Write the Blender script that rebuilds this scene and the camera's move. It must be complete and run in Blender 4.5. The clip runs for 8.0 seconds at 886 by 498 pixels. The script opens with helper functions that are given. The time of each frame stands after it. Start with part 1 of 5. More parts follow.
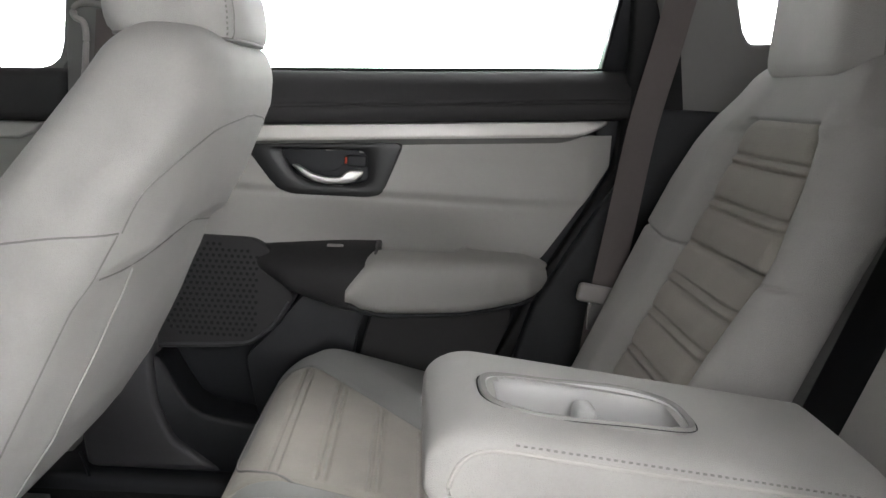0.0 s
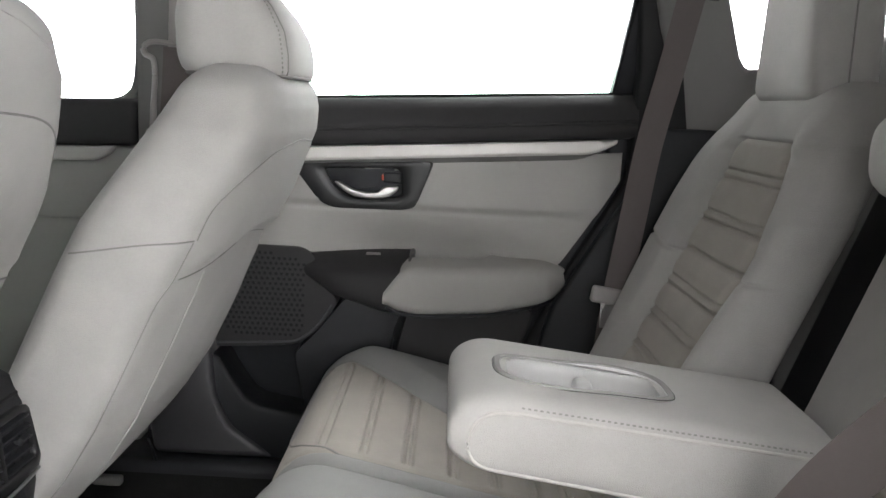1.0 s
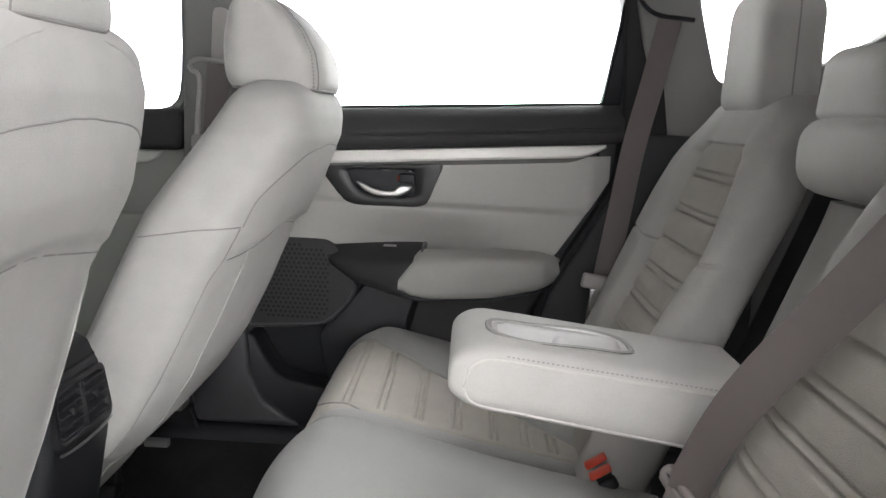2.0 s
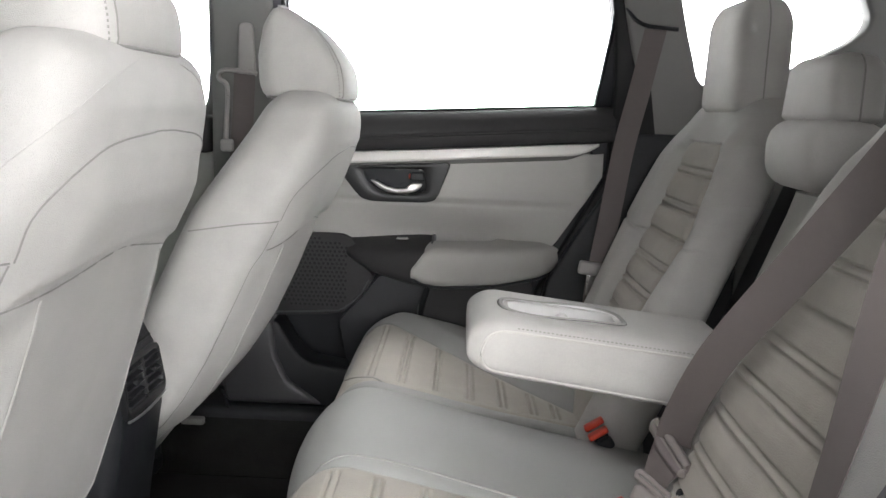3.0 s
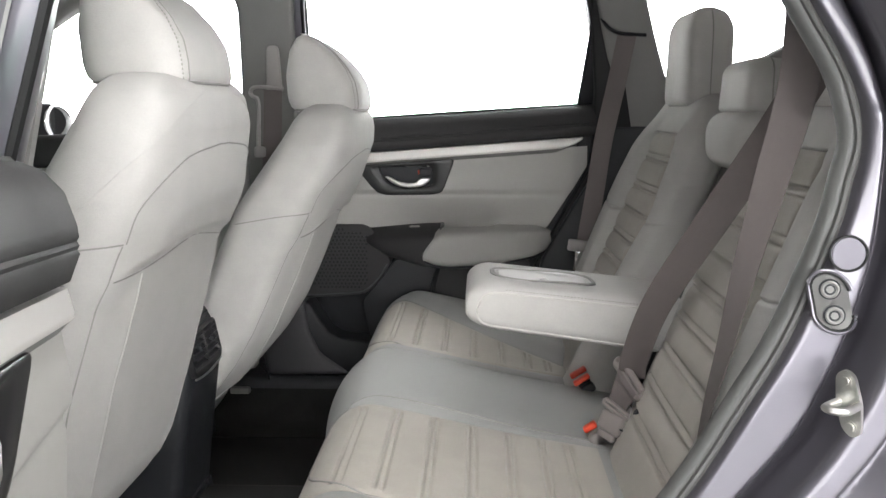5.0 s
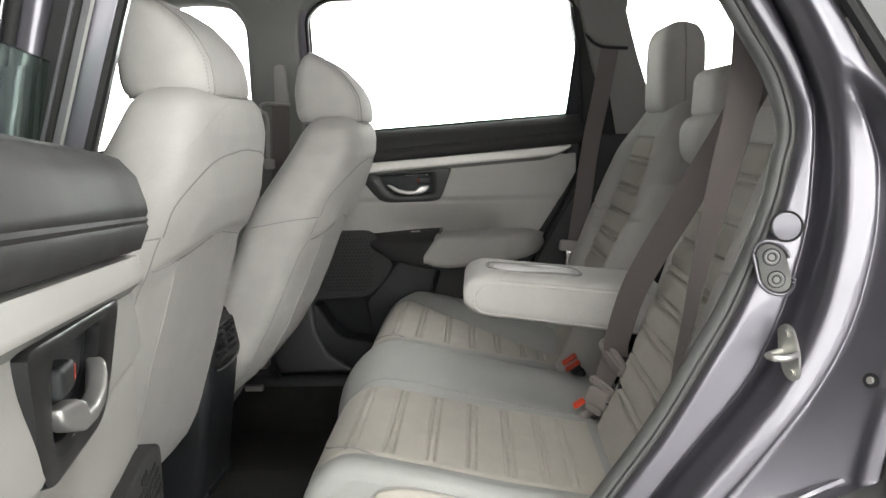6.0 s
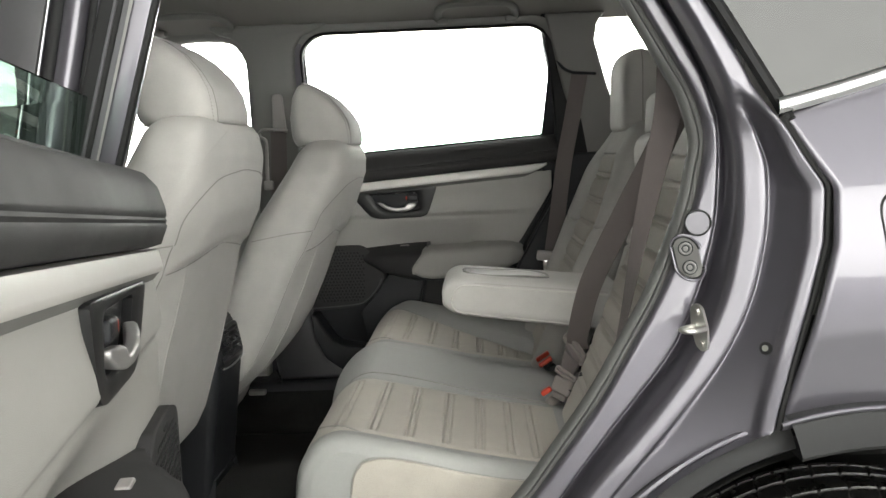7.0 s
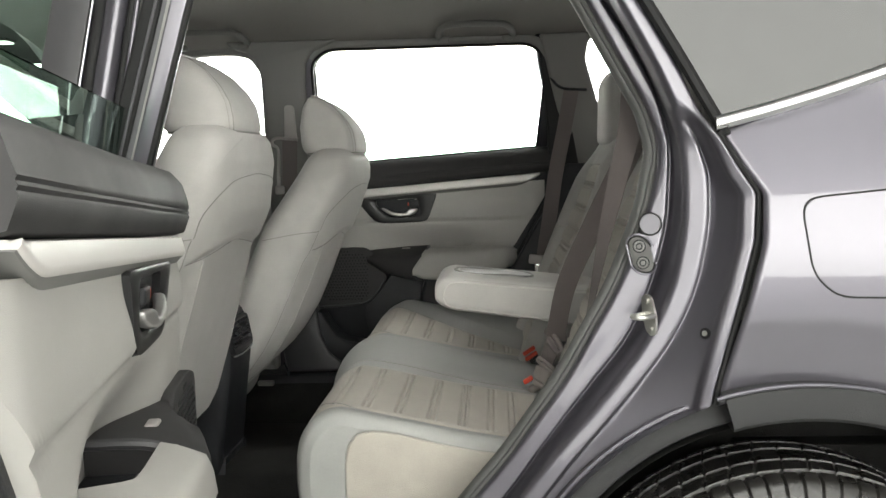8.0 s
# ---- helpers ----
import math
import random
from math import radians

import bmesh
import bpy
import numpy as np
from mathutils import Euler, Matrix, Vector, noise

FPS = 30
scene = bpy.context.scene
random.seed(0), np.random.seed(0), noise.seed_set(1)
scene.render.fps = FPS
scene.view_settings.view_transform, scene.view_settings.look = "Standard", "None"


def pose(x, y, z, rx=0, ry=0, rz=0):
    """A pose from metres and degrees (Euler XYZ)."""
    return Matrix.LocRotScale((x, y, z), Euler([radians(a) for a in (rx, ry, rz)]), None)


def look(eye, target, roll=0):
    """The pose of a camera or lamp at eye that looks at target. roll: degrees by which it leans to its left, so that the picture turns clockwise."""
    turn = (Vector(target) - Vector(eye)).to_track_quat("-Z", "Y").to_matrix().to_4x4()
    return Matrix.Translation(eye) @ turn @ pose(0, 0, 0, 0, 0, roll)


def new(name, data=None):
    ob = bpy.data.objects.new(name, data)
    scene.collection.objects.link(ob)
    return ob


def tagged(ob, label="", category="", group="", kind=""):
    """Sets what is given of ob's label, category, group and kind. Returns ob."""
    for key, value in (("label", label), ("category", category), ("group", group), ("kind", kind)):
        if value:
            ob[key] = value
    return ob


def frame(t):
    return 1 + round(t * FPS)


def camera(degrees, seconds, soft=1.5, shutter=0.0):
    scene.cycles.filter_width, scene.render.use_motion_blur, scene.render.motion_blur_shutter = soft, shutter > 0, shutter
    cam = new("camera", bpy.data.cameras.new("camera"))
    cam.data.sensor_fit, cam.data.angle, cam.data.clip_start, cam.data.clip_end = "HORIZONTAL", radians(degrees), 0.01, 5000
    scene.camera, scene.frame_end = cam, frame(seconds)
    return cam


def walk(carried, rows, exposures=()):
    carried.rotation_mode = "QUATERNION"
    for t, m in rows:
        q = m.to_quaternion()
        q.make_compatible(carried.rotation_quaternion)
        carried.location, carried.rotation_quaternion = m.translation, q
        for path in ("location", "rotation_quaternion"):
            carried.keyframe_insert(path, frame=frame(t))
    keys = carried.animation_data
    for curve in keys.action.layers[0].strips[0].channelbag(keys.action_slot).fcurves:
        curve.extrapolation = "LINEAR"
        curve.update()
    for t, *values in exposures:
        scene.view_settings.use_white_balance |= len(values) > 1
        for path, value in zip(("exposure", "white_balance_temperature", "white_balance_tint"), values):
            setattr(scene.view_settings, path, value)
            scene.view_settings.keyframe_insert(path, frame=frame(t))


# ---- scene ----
cam = camera(51.0, 8.0)
PATH = [
    (0, (-0.043, -0.843, 1.207), (0.028, 1.128, 0.875), 3.7),
    (0.5, (-0.04, -0.937, 1.218), (0.004, 1.034, 0.881), 3.9),
    (1, (-0.032, -1.017, 1.224), (-0.04, 0.959, 0.918), 3.0),
    (1.5, (-0.01, -1.118, 1.226), (-0.037, 0.86, 0.93), 3.1),
    (2.8, (-0.014, -1.406, 1.232), (-0.083, 0.573, 0.949), 2.5),
    (3, (-0.041, -1.427, 1.238), (-0.072, 0.55, 0.943), 2.3),
    (3.5, (-0.047, -1.506, 1.248), (-0.075, 0.471, 0.947), 1.6),
    (4, (-0.031, -1.578, 1.253), (-0.069, 0.398, 0.942), 0.3),
    (4.5, (-0.003, -1.663, 1.26), (-0.077, 0.312, 0.954), 0.1),
    (5.8, (0.004, -1.873, 1.239), (-0.068, 0.105, 0.955), -0.9),
    (6, (0.008, -1.909, 1.235), (-0.068, 0.072, 0.973), -1.3),
    (6.5, (0.021, -2.011, 1.23), (-0.051, -0.026, 0.999), -2.2),
    (7, (0.066, -2.122, 1.224), (-0.017, -0.135, 1.014), -2.3),
    (7.5, (0.089, -2.227, 1.225), (-0.009, -0.239, 1.03), -1.8),
    (8, (0.119, -2.311, 1.216), (0.009, -0.322, 1.031), -1.5),
]
walk(cam, [(t, look(eye, target, roll)) for t, eye, target, roll in PATH], [(0, 0.70, 6600, 11), (1.5, 0.88, 6600, 11), (3, 0.97, 6600, 11), (4.5, 0.97, 6600, 11), (6, 0.57, 6800, 8), (8, 0.28, 6950, 6)])


# ---- world and light ----
world = bpy.data.worlds.new("world")
scene.world = world
world.use_nodes = True
world.node_tree.nodes["Background"].inputs[0].default_value = (0.55, 0.56, 0.58, 1)
world.node_tree.nodes["Background"].inputs[1].default_value = 0.25
# glow strengths: seen screen and lamps, added wall, ceiling and end panels
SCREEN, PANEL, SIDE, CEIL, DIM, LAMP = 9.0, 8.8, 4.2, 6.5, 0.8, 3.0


# ---- materials ----
def material(name, colour, rough=0.5, metal=0.0, coat=0.0, vary=0.12, scale=6.0, grain=0.0, grain_scale=900.0, wave=0.0,
             rough_vary=0.1, sheen=0.0, emit=0.0, spec=0.5):
    """A surface with colour that varies at two scales, uneven gloss and fine relief."""
    m = bpy.data.materials.new(name)
    m.use_nodes = True
    nt = m.node_tree
    nodes, links = nt.nodes, nt.links
    p = nodes["Principled BSDF"]
    p.inputs["Metallic"].default_value = metal
    p.inputs["Coat Weight"].default_value = coat
    p.inputs["Coat Roughness"].default_value = 0.04
    p.inputs["Sheen Weight"].default_value = sheen
    p.inputs["Specular IOR Level"].default_value = spec
    tc = nodes.new("ShaderNodeTexCoord")
    big = nodes.new("ShaderNodeTexNoise")
    big.inputs["Scale"].default_value = scale
    big.inputs["Detail"].default_value = 5
    small = nodes.new("ShaderNodeTexNoise")
    small.inputs["Scale"].default_value = scale * 22
    small.inputs["Detail"].default_value = 3
    for n in (big, small):
        links.new(tc.outputs["Object"], n.inputs["Vector"])
    mix = nodes.new("ShaderNodeMath")
    mix.operation = "MULTIPLY_ADD"
    mix.inputs[1].default_value = 0.35
    links.new(small.outputs["Fac"], mix.inputs[0])
    links.new(big.outputs["Fac"], mix.inputs[2])
    ramp = nodes.new("ShaderNodeMapRange")
    ramp.inputs["From Min"].default_value, ramp.inputs["From Max"].default_value = 0.35, 1.0
    ramp.inputs["To Min"].default_value, ramp.inputs["To Max"].default_value = 1 - vary, 1 + vary
    links.new(mix.outputs[0], ramp.inputs["Value"])
    tint = nodes.new("ShaderNodeVectorMath")
    tint.operation = "SCALE"
    tint.inputs[0].default_value = colour
    links.new(ramp.outputs[0], tint.inputs["Scale"])
    links.new(tint.outputs[0], p.inputs["Base Color"])
    rr = nodes.new("ShaderNodeMapRange")
    rr.inputs["From Min"].default_value, rr.inputs["From Max"].default_value = 0.3, 0.7
    rr.inputs["To Min"].default_value, rr.inputs["To Max"].default_value = max(0.02, rough - rough_vary), min(1, rough + rough_vary)
    links.new(big.outputs["Fac"], rr.inputs["Value"])
    links.new(rr.outputs[0], p.inputs["Roughness"])
    if grain:
        vor = nodes.new("ShaderNodeTexVoronoi")
        vor.inputs["Scale"].default_value = grain_scale
        links.new(tc.outputs["Object"], vor.inputs["Vector"])
        b = nodes.new("ShaderNodeBump")
        b.inputs["Strength"].default_value = grain
        b.inputs["Distance"].default_value = 0.001
        links.new(vor.outputs["Distance"], b.inputs["Height"])
        soft = nodes.new("ShaderNodeBump")
        soft.inputs["Strength"].default_value = wave
        soft.inputs["Distance"].default_value = 0.01
        fold = nodes.new("ShaderNodeTexNoise")
        fold.inputs["Scale"].default_value = 14
        links.new(tc.outputs["Object"], fold.inputs["Vector"])
        links.new(fold.outputs["Fac"], soft.inputs["Height"])
        links.new(soft.outputs[0], b.inputs["Normal"])
        links.new(b.outputs[0], p.inputs["Normal"])
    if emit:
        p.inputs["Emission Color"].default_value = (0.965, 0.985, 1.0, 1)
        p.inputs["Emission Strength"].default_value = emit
    return m


def sheer(name, colour, gloss):
    """Tinted flat glass: clear dark tint under a mirror gloss."""
    m = bpy.data.materials.new(name)
    m.use_nodes = True
    nodes, links = m.node_tree.nodes, m.node_tree.links
    nodes.remove(nodes["Principled BSDF"])
    clear = nodes.new("ShaderNodeBsdfTransparent")
    clear.inputs["Color"].default_value = (*colour, 1)
    shine = nodes.new("ShaderNodeBsdfGlossy")
    shine.inputs["Roughness"].default_value = 0.02
    mix = nodes.new("ShaderNodeMixShader")
    mix.inputs[0].default_value = gloss
    links.new(clear.outputs[0], mix.inputs[1])
    links.new(shine.outputs[0], mix.inputs[2])
    links.new(mix.outputs[0], nodes["Material Output"].inputs["Surface"])
    return m


def glass(name, colour, rough=0.0):
    m = bpy.data.materials.new(name)
    m.use_nodes = True
    nodes, links = m.node_tree.nodes, m.node_tree.links
    nodes.remove(nodes["Principled BSDF"])
    g = nodes.new("ShaderNodeBsdfGlass")
    g.inputs["Color"].default_value = (*colour, 1)
    g.inputs["Roughness"].default_value = rough
    g.inputs["IOR"].default_value = 1.5
    links.new(g.outputs[0], nodes["Material Output"].inputs["Surface"])
    return m


SEAT = material("light grey seat fabric", (0.39, 0.377, 0.36), 0.76, grain=0.45, grain_scale=900, wave=0.2, vary=0.10, scale=16, sheen=0.1, spec=0.35)
BOLSTER = material("cool grey seat leather", (0.285, 0.285, 0.275), 0.6, grain=0.4, grain_scale=1000, wave=0.2, vary=0.10, scale=14, spec=0.4)
INSERT = material("beige grey seat fabric", (0.36, 0.333, 0.295), 0.76, grain=0.7, grain_scale=600, wave=0.2, vary=0.12, scale=18, sheen=0.1, spec=0.35)
# darker than the fabric, with the crease's shade put into the colour
SEAM = material("grey seam", (0.24, 0.232, 0.222), 0.7)
STITCH = material("pale stitching thread", (0.44, 0.425, 0.40), 0.6)
MESH_CLOTH = material("woven speckled cloth", (0.42, 0.39, 0.35), 0.8, grain=0.9, grain_scale=420, vary=0.25, scale=40)
SOFT_TRIM = material("grey soft door trim", (0.36, 0.35, 0.33), 0.58, grain=0.2, grain_scale=1200, vary=0.05)
BLACK = material("black grained plastic", (0.018, 0.019, 0.022), 0.48, grain=0.3, grain_scale=1000, vary=0.25, spec=0.32)
PAD = material("black stitched soft pad", (0.034, 0.033, 0.034), 0.66, grain=0.12, grain_scale=1300, vary=0.15, spec=0.28)
DARK_STITCH = material("dark grey stitched piping", (0.06, 0.06, 0.065), 0.6)
GLOSS_BLACK = material("satin black bezel", (0.012, 0.012, 0.013), 0.38, vary=0.2, spec=0.35)
RUBBER = material("black rubber seal", (0.010, 0.010, 0.0105), 0.6, vary=0.2, spec=0.25)
SEAL_GREY = material("grey rubber door seal", (0.055, 0.055, 0.053), 0.5, vary=0.15)
DARK_TRIM = material("dark grey moulded trim", (0.050, 0.049, 0.052), 0.42, grain=0.15, grain_scale=1100, vary=0.15)
CARPET = material("black carpet", (0.016, 0.016, 0.0155), 0.95, grain=1.0, grain_scale=350, vary=0.35, scale=20, spec=0.15)
PAINT = material("grey violet metallic paint", (0.108, 0.102, 0.119), 0.36, metal=0.7, coat=0.6, vary=0.03, scale=2.0, rough_vary=0.0)
SILVER = material("satin silver trim", (0.60, 0.575, 0.555), 0.45, metal=0.2, vary=0.04)
HANDLE = material("satin chrome", (0.52, 0.51, 0.50), 0.42, metal=0.85, vary=0.04)
CHROME = material("chrome", (0.82, 0.82, 0.83), 0.12, metal=1.0, vary=0.03, rough_vary=0.05)
STEEL = material("zinc plated steel", (0.62, 0.61, 0.58), 0.42, metal=1.0, vary=0.15, scale=30)
SATIN = material("satin chrome", (0.50, 0.50, 0.51), 0.3, metal=1.0, vary=0.05, rough_vary=0.08)
BELT = material("taupe webbing", (0.125, 0.106, 0.103), 0.65, grain=0.5, grain_scale=1300, vary=0.1)
TAUPE = material("taupe plastic", (0.19, 0.168, 0.160), 0.45, vary=0.06)
PALE_TAUPE = material("pale taupe plastic", (0.33, 0.31, 0.30), 0.45, vary=0.06)
GREY_PLASTIC = material("light grey plastic", (0.50, 0.49, 0.485), 0.34, vary=0.05)
PILLAR = material("grey pillar trim", (0.165, 0.162, 0.156), 0.6, vary=0.06)
HEADLINER = material("grey woven headliner", (0.22, 0.21, 0.20), 0.85, grain=0.04, grain_scale=800, vary=0.06)
RED = material("red button plastic", (0.55, 0.05, 0.02), 0.35, vary=0.08)
CLADDING = material("grey black moulded cladding", (0.024, 0.024, 0.025), 0.6, spec=0.3, grain=0.4, grain_scale=900, vary=0.15)
TYRE = material("tyre rubber", (0.018, 0.017, 0.016), 0.30, grain=0.2, vary=0.3, scale=30)
GREEN_GLASS = glass("green tinted glass", (0.78, 0.89, 0.83))
PRIVACY = sheer("dark privacy glass", (0.035, 0.035, 0.034), 0.05)
CONCRETE = material("pale grey concrete", (0.41, 0.41, 0.40), 0.5, vary=0.2, scale=2, grain=0.3, grain_scale=60)
FADE_WALL = material("unlit wall", (0.22, 0.22, 0.22), 0.8)
FILL_GLOW = material("white panel added for fill light", (0.85, 0.85, 0.85), 0.8, emit=CEIL)
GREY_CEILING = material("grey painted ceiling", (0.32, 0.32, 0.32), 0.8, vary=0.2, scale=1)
# the next four walls glow in place of light falling on them
LIGHT_WALL = material("white wall with its own glow", (0.85, 0.85, 0.85), 0.8, emit=SCREEN)
SOFT_WALL = material("white wall given a glow", (0.85, 0.85, 0.85), 0.8, emit=PANEL)
SIDE_WALL = material("white wall given a weaker glow", (0.85, 0.85, 0.85), 0.8, emit=SIDE)
DIM_WALL = material("grey wall given a faint glow", (0.6, 0.6, 0.6), 0.8, emit=DIM)
GREY_WALL = material("grey wall paint", (0.25, 0.25, 0.25), 0.8, vary=0.15, scale=1)
DARK_CEILING = material("dark ceiling", (0.05, 0.05, 0.052), 0.8, vary=0.2, scale=1)
LAMP_GLOW = material("lamp diffuser", (0.9, 0.8, 0.6), 0.5, emit=LAMP)

# ---- building helpers ----
XF = Matrix.Identity(4)
BASE = {}


def thing(name, label, category, at, group="", kind=""):
    """An Empty at the base of a thing."""
    ob = new(name)
    ob.empty_display_size = 0.05
    p = XF @ Vector(at)
    ob.location = p
    BASE[ob] = p
    return tagged(ob, label, category, group, kind)


def part(name, bm, mat, parent, label="", sharp=40, kind=""):
    """Links a bmesh, made in world places, as one mesh under a thing or a part."""
    bm.transform(XF)
    if XF.determinant() < 0:
        bmesh.ops.reverse_faces(bm, faces=bm.faces)
    base = BASE[parent]
    bm.transform(Matrix.Translation(-base))
    me = bpy.data.meshes.new(name)
    bm.to_mesh(me)
    bm.free()
    me.polygons.foreach_set("use_smooth", [True] * len(me.polygons))
    if sharp:
        me.set_sharp_from_angle(angle=radians(sharp))
    me.materials.append(mat)
    ob = new(name, me)
    ob.parent = parent
    BASE[ob] = base
    return tagged(ob, label, kind=kind)


def structure(name, bm, mat, label, category, sharp=40):
    """A piece of the setting as one mesh."""
    me = bpy.data.meshes.new(name)
    bm.to_mesh(me)
    bm.free()
    me.polygons.foreach_set("use_smooth", [True] * len(me.polygons))
    me.set_sharp_from_angle(angle=radians(sharp))
    me.materials.append(mat)
    return tagged(new(name, me), label, category, kind="structure")


def smooth(points, n):
    """n + 1 points on a smooth curve through the points, evenly spaced."""
    p = np.array([tuple(q) for q in points], float)
    p = np.vstack([2 * p[0] - p[1], p, 2 * p[-1] - p[-2]])
    out = []
    for i in range(1, len(p) - 2):
        for t in np.linspace(0, 1, 16, endpoint=False):
            a, b, c, d = p[i - 1], p[i], p[i + 1], p[i + 2]
            out.append(0.5 * (2 * b + (c - a) * t + (2 * a - 5 * b + 4 * c - d) * t ** 2 + (3 * b - a - 3 * c + d) * t ** 3))
    out.append(p[-2])
    out = np.array(out)
    s = np.r_[0, np.cumsum(np.linalg.norm(np.diff(out, axis=0), axis=1))]
    g = np.linspace(0, s[-1], n + 1)
    return np.stack([np.interp(g, s, out[:, k]) for k in range(out.shape[1])], axis=1)


def at_height(table, z):
    """x at the height z in a table of (z, x) pairs."""
    t = sorted(table)
    return float(np.interp(z, [q[0] for q in t], [q[1] for q in t]))


def sheet(rows, wrap=False, keep=None, caps=False):
    """A bmesh skin over rows of points; wrap closes each row; keep(i, j) picks the cells."""
    bm = bmesh.new()
    grid = [[bm.verts.new(tuple(p)) for p in row] for row in rows]
    m = len(rows[0])
    for i in range(len(rows) - 1):
        for j in range(m if wrap else m - 1):
            if keep is None or keep(i, j):
                k = (j + 1) % m
                bm.faces.new((grid[i][j], grid[i][k], grid[i + 1][k], grid[i + 1][j]))
    if caps:
        for row in (grid[0], grid[-1]):
            c = bm.verts.new(sum((v.co for v in row), Vector()) / m)
            for j in range(m):
                bm.faces.new((row[j], row[(j + 1) % m], c))
    loose = [v for v in bm.verts if not v.link_faces]
    bmesh.ops.delete(bm, geom=loose, context="VERTS")
    bmesh.ops.recalc_face_normals(bm, faces=bm.faces)
    return bm


def thick(bm, depth):
    """Gives an open skin a thickness, away from its normals."""
    bmesh.ops.solidify(bm, geom=bm.faces[:], thickness=depth)
    return bm


def tube(points, r, n=8, count=0, flat=1.0, up=(0, 0, 1)):
    """A round or flattened bar along a curve."""
    p = smooth(points, count) if count else np.array([tuple(q) for q in points], float)
    rows = []
    for i, c in enumerate(p):
        d = Vector(p[min(i + 1, len(p) - 1)] - p[max(i - 1, 0)]).normalized()
        a = d.cross(Vector(up))
        a = a.normalized() if a.length > 1e-4 else d.orthogonal().normalized()
        b = d.cross(a)
        rows.append([Vector(c) + a * r * math.cos(t) + b * r * flat * math.sin(t) for t in np.linspace(0, 2 * math.pi, n, endpoint=False)])
    return sheet(rows, wrap=True, caps=True)


def prism(outline, y0, y1, bevel=0.004, seg=3, axis="y"):
    """A plate with the outline (x, z) between two depths y, with rounded edges."""
    bm = bmesh.new()
    put = {"y": lambda a, b, d: (a, d, b), "z": lambda a, b, d: (a, b, d), "x": lambda a, b, d: (d, a, b)}[axis]
    lo = [bm.verts.new(put(a, b, y0)) for a, b in outline]
    hi = [bm.verts.new(put(a, b, y1)) for a, b in outline]
    n = len(outline)
    bm.faces.new(lo)
    bm.faces.new(hi[::-1])
    for i in range(n):
        bm.faces.new((lo[i], lo[(i + 1) % n], hi[(i + 1) % n], hi[i]))
    bmesh.ops.recalc_face_normals(bm, faces=bm.faces)
    if bevel:
        es = [e for e in bm.edges if e.calc_face_angle(0) > 0.5]
        bmesh.ops.bevel(bm, geom=es, offset=bevel, segments=seg, affect="EDGES", profile=0.5, clamp_overlap=True)
    return bm


def rounded(points, r, n=4):
    """The outline with its corners rounded."""
    out = []
    m = len(points)
    for i in range(m):
        a, b, c = (Vector(points[(i + k) % m]) for k in (-1, 0, 1))
        ra = min(r, 0.45 * (a - b).length, 0.45 * (c - b).length)
        p, q = b + (a - b).normalized() * ra, b + (c - b).normalized() * ra
        for t in np.linspace(0, 1, n):
            out.append(tuple((1 - t) ** 2 * p + 2 * t * (1 - t) * b + t * t * q))
    return out


def box(c, size, bevel=0.004, seg=3, turn=None):
    bm = bmesh.new()
    bmesh.ops.create_cube(bm, size=1, matrix=Matrix.Diagonal((*size, 1)))
    bmesh.ops.bevel(bm, geom=bm.edges[:], offset=min(bevel, 0.49 * min(size)), segments=seg, affect="EDGES", profile=0.5)
    bm.transform(Matrix.Translation(c) @ (turn or Matrix.Identity(4)))
    return bm


def disc(c, axis, r, h, n=32, bevel=0.002):
    bm = bmesh.new()
    bmesh.ops.create_cone(bm, cap_ends=True, segments=n, radius1=r, radius2=r, depth=h)
    es = [e for e in bm.edges if e.calc_face_angle(0) > 1]
    if bevel:
        bmesh.ops.bevel(bm, geom=es, offset=bevel, segments=2, affect="EDGES")
    bm.transform(Matrix.Translation(c) @ Vector(axis).to_track_quat("Z", "Y").to_matrix().to_4x4())
    return bm


def ring(c, axis, r, wire, n=40):
    bm = bmesh.new()
    rot = Vector(axis).to_track_quat("Z", "Y").to_matrix()
    rows = [[Vector(c) + rot @ Vector(((r + wire * math.cos(b)) * math.cos(a), (r + wire * math.cos(b)) * math.sin(a), wire * math.sin(b)))
             for b in np.linspace(0, 2 * math.pi, 8, endpoint=False)] for a in np.linspace(0, 2 * math.pi, n + 1)]
    return sheet(rows, wrap=True)


def joined(*bms):
    out = bmesh.new()
    for b in bms:
        me = bpy.data.meshes.new("tmp")
        b.to_mesh(me)
        b.free()
        out.from_mesh(me)
        bpy.data.meshes.remove(me)
    return out


def section(hw, hd, e, n):
    """n points of a rounded rectangle, half width hw and half depth hd, evenly spaced; the first lies mid rear."""
    a = np.linspace(-math.pi / 2, 1.5 * math.pi, 721)
    c, s = np.cos(a), np.sin(a)
    p = hw * np.sign(c) * np.abs(c) ** (2 / e)
    q = hd * np.sign(s) * np.abs(s) ** (2 / e)
    d = np.r_[0, np.cumsum(np.hypot(np.diff(p), np.diff(q)))]
    g = np.linspace(0, d[-1], n, endpoint=False)
    return np.interp(g, d, p), np.interp(g, d, q)


def bump(x, w):
    return math.exp(-(x / w) ** 2)


def step(a, b, x):
    t = min(1, max(0, (x - a) / (b - a)))
    return t * t * (3 - 2 * t)


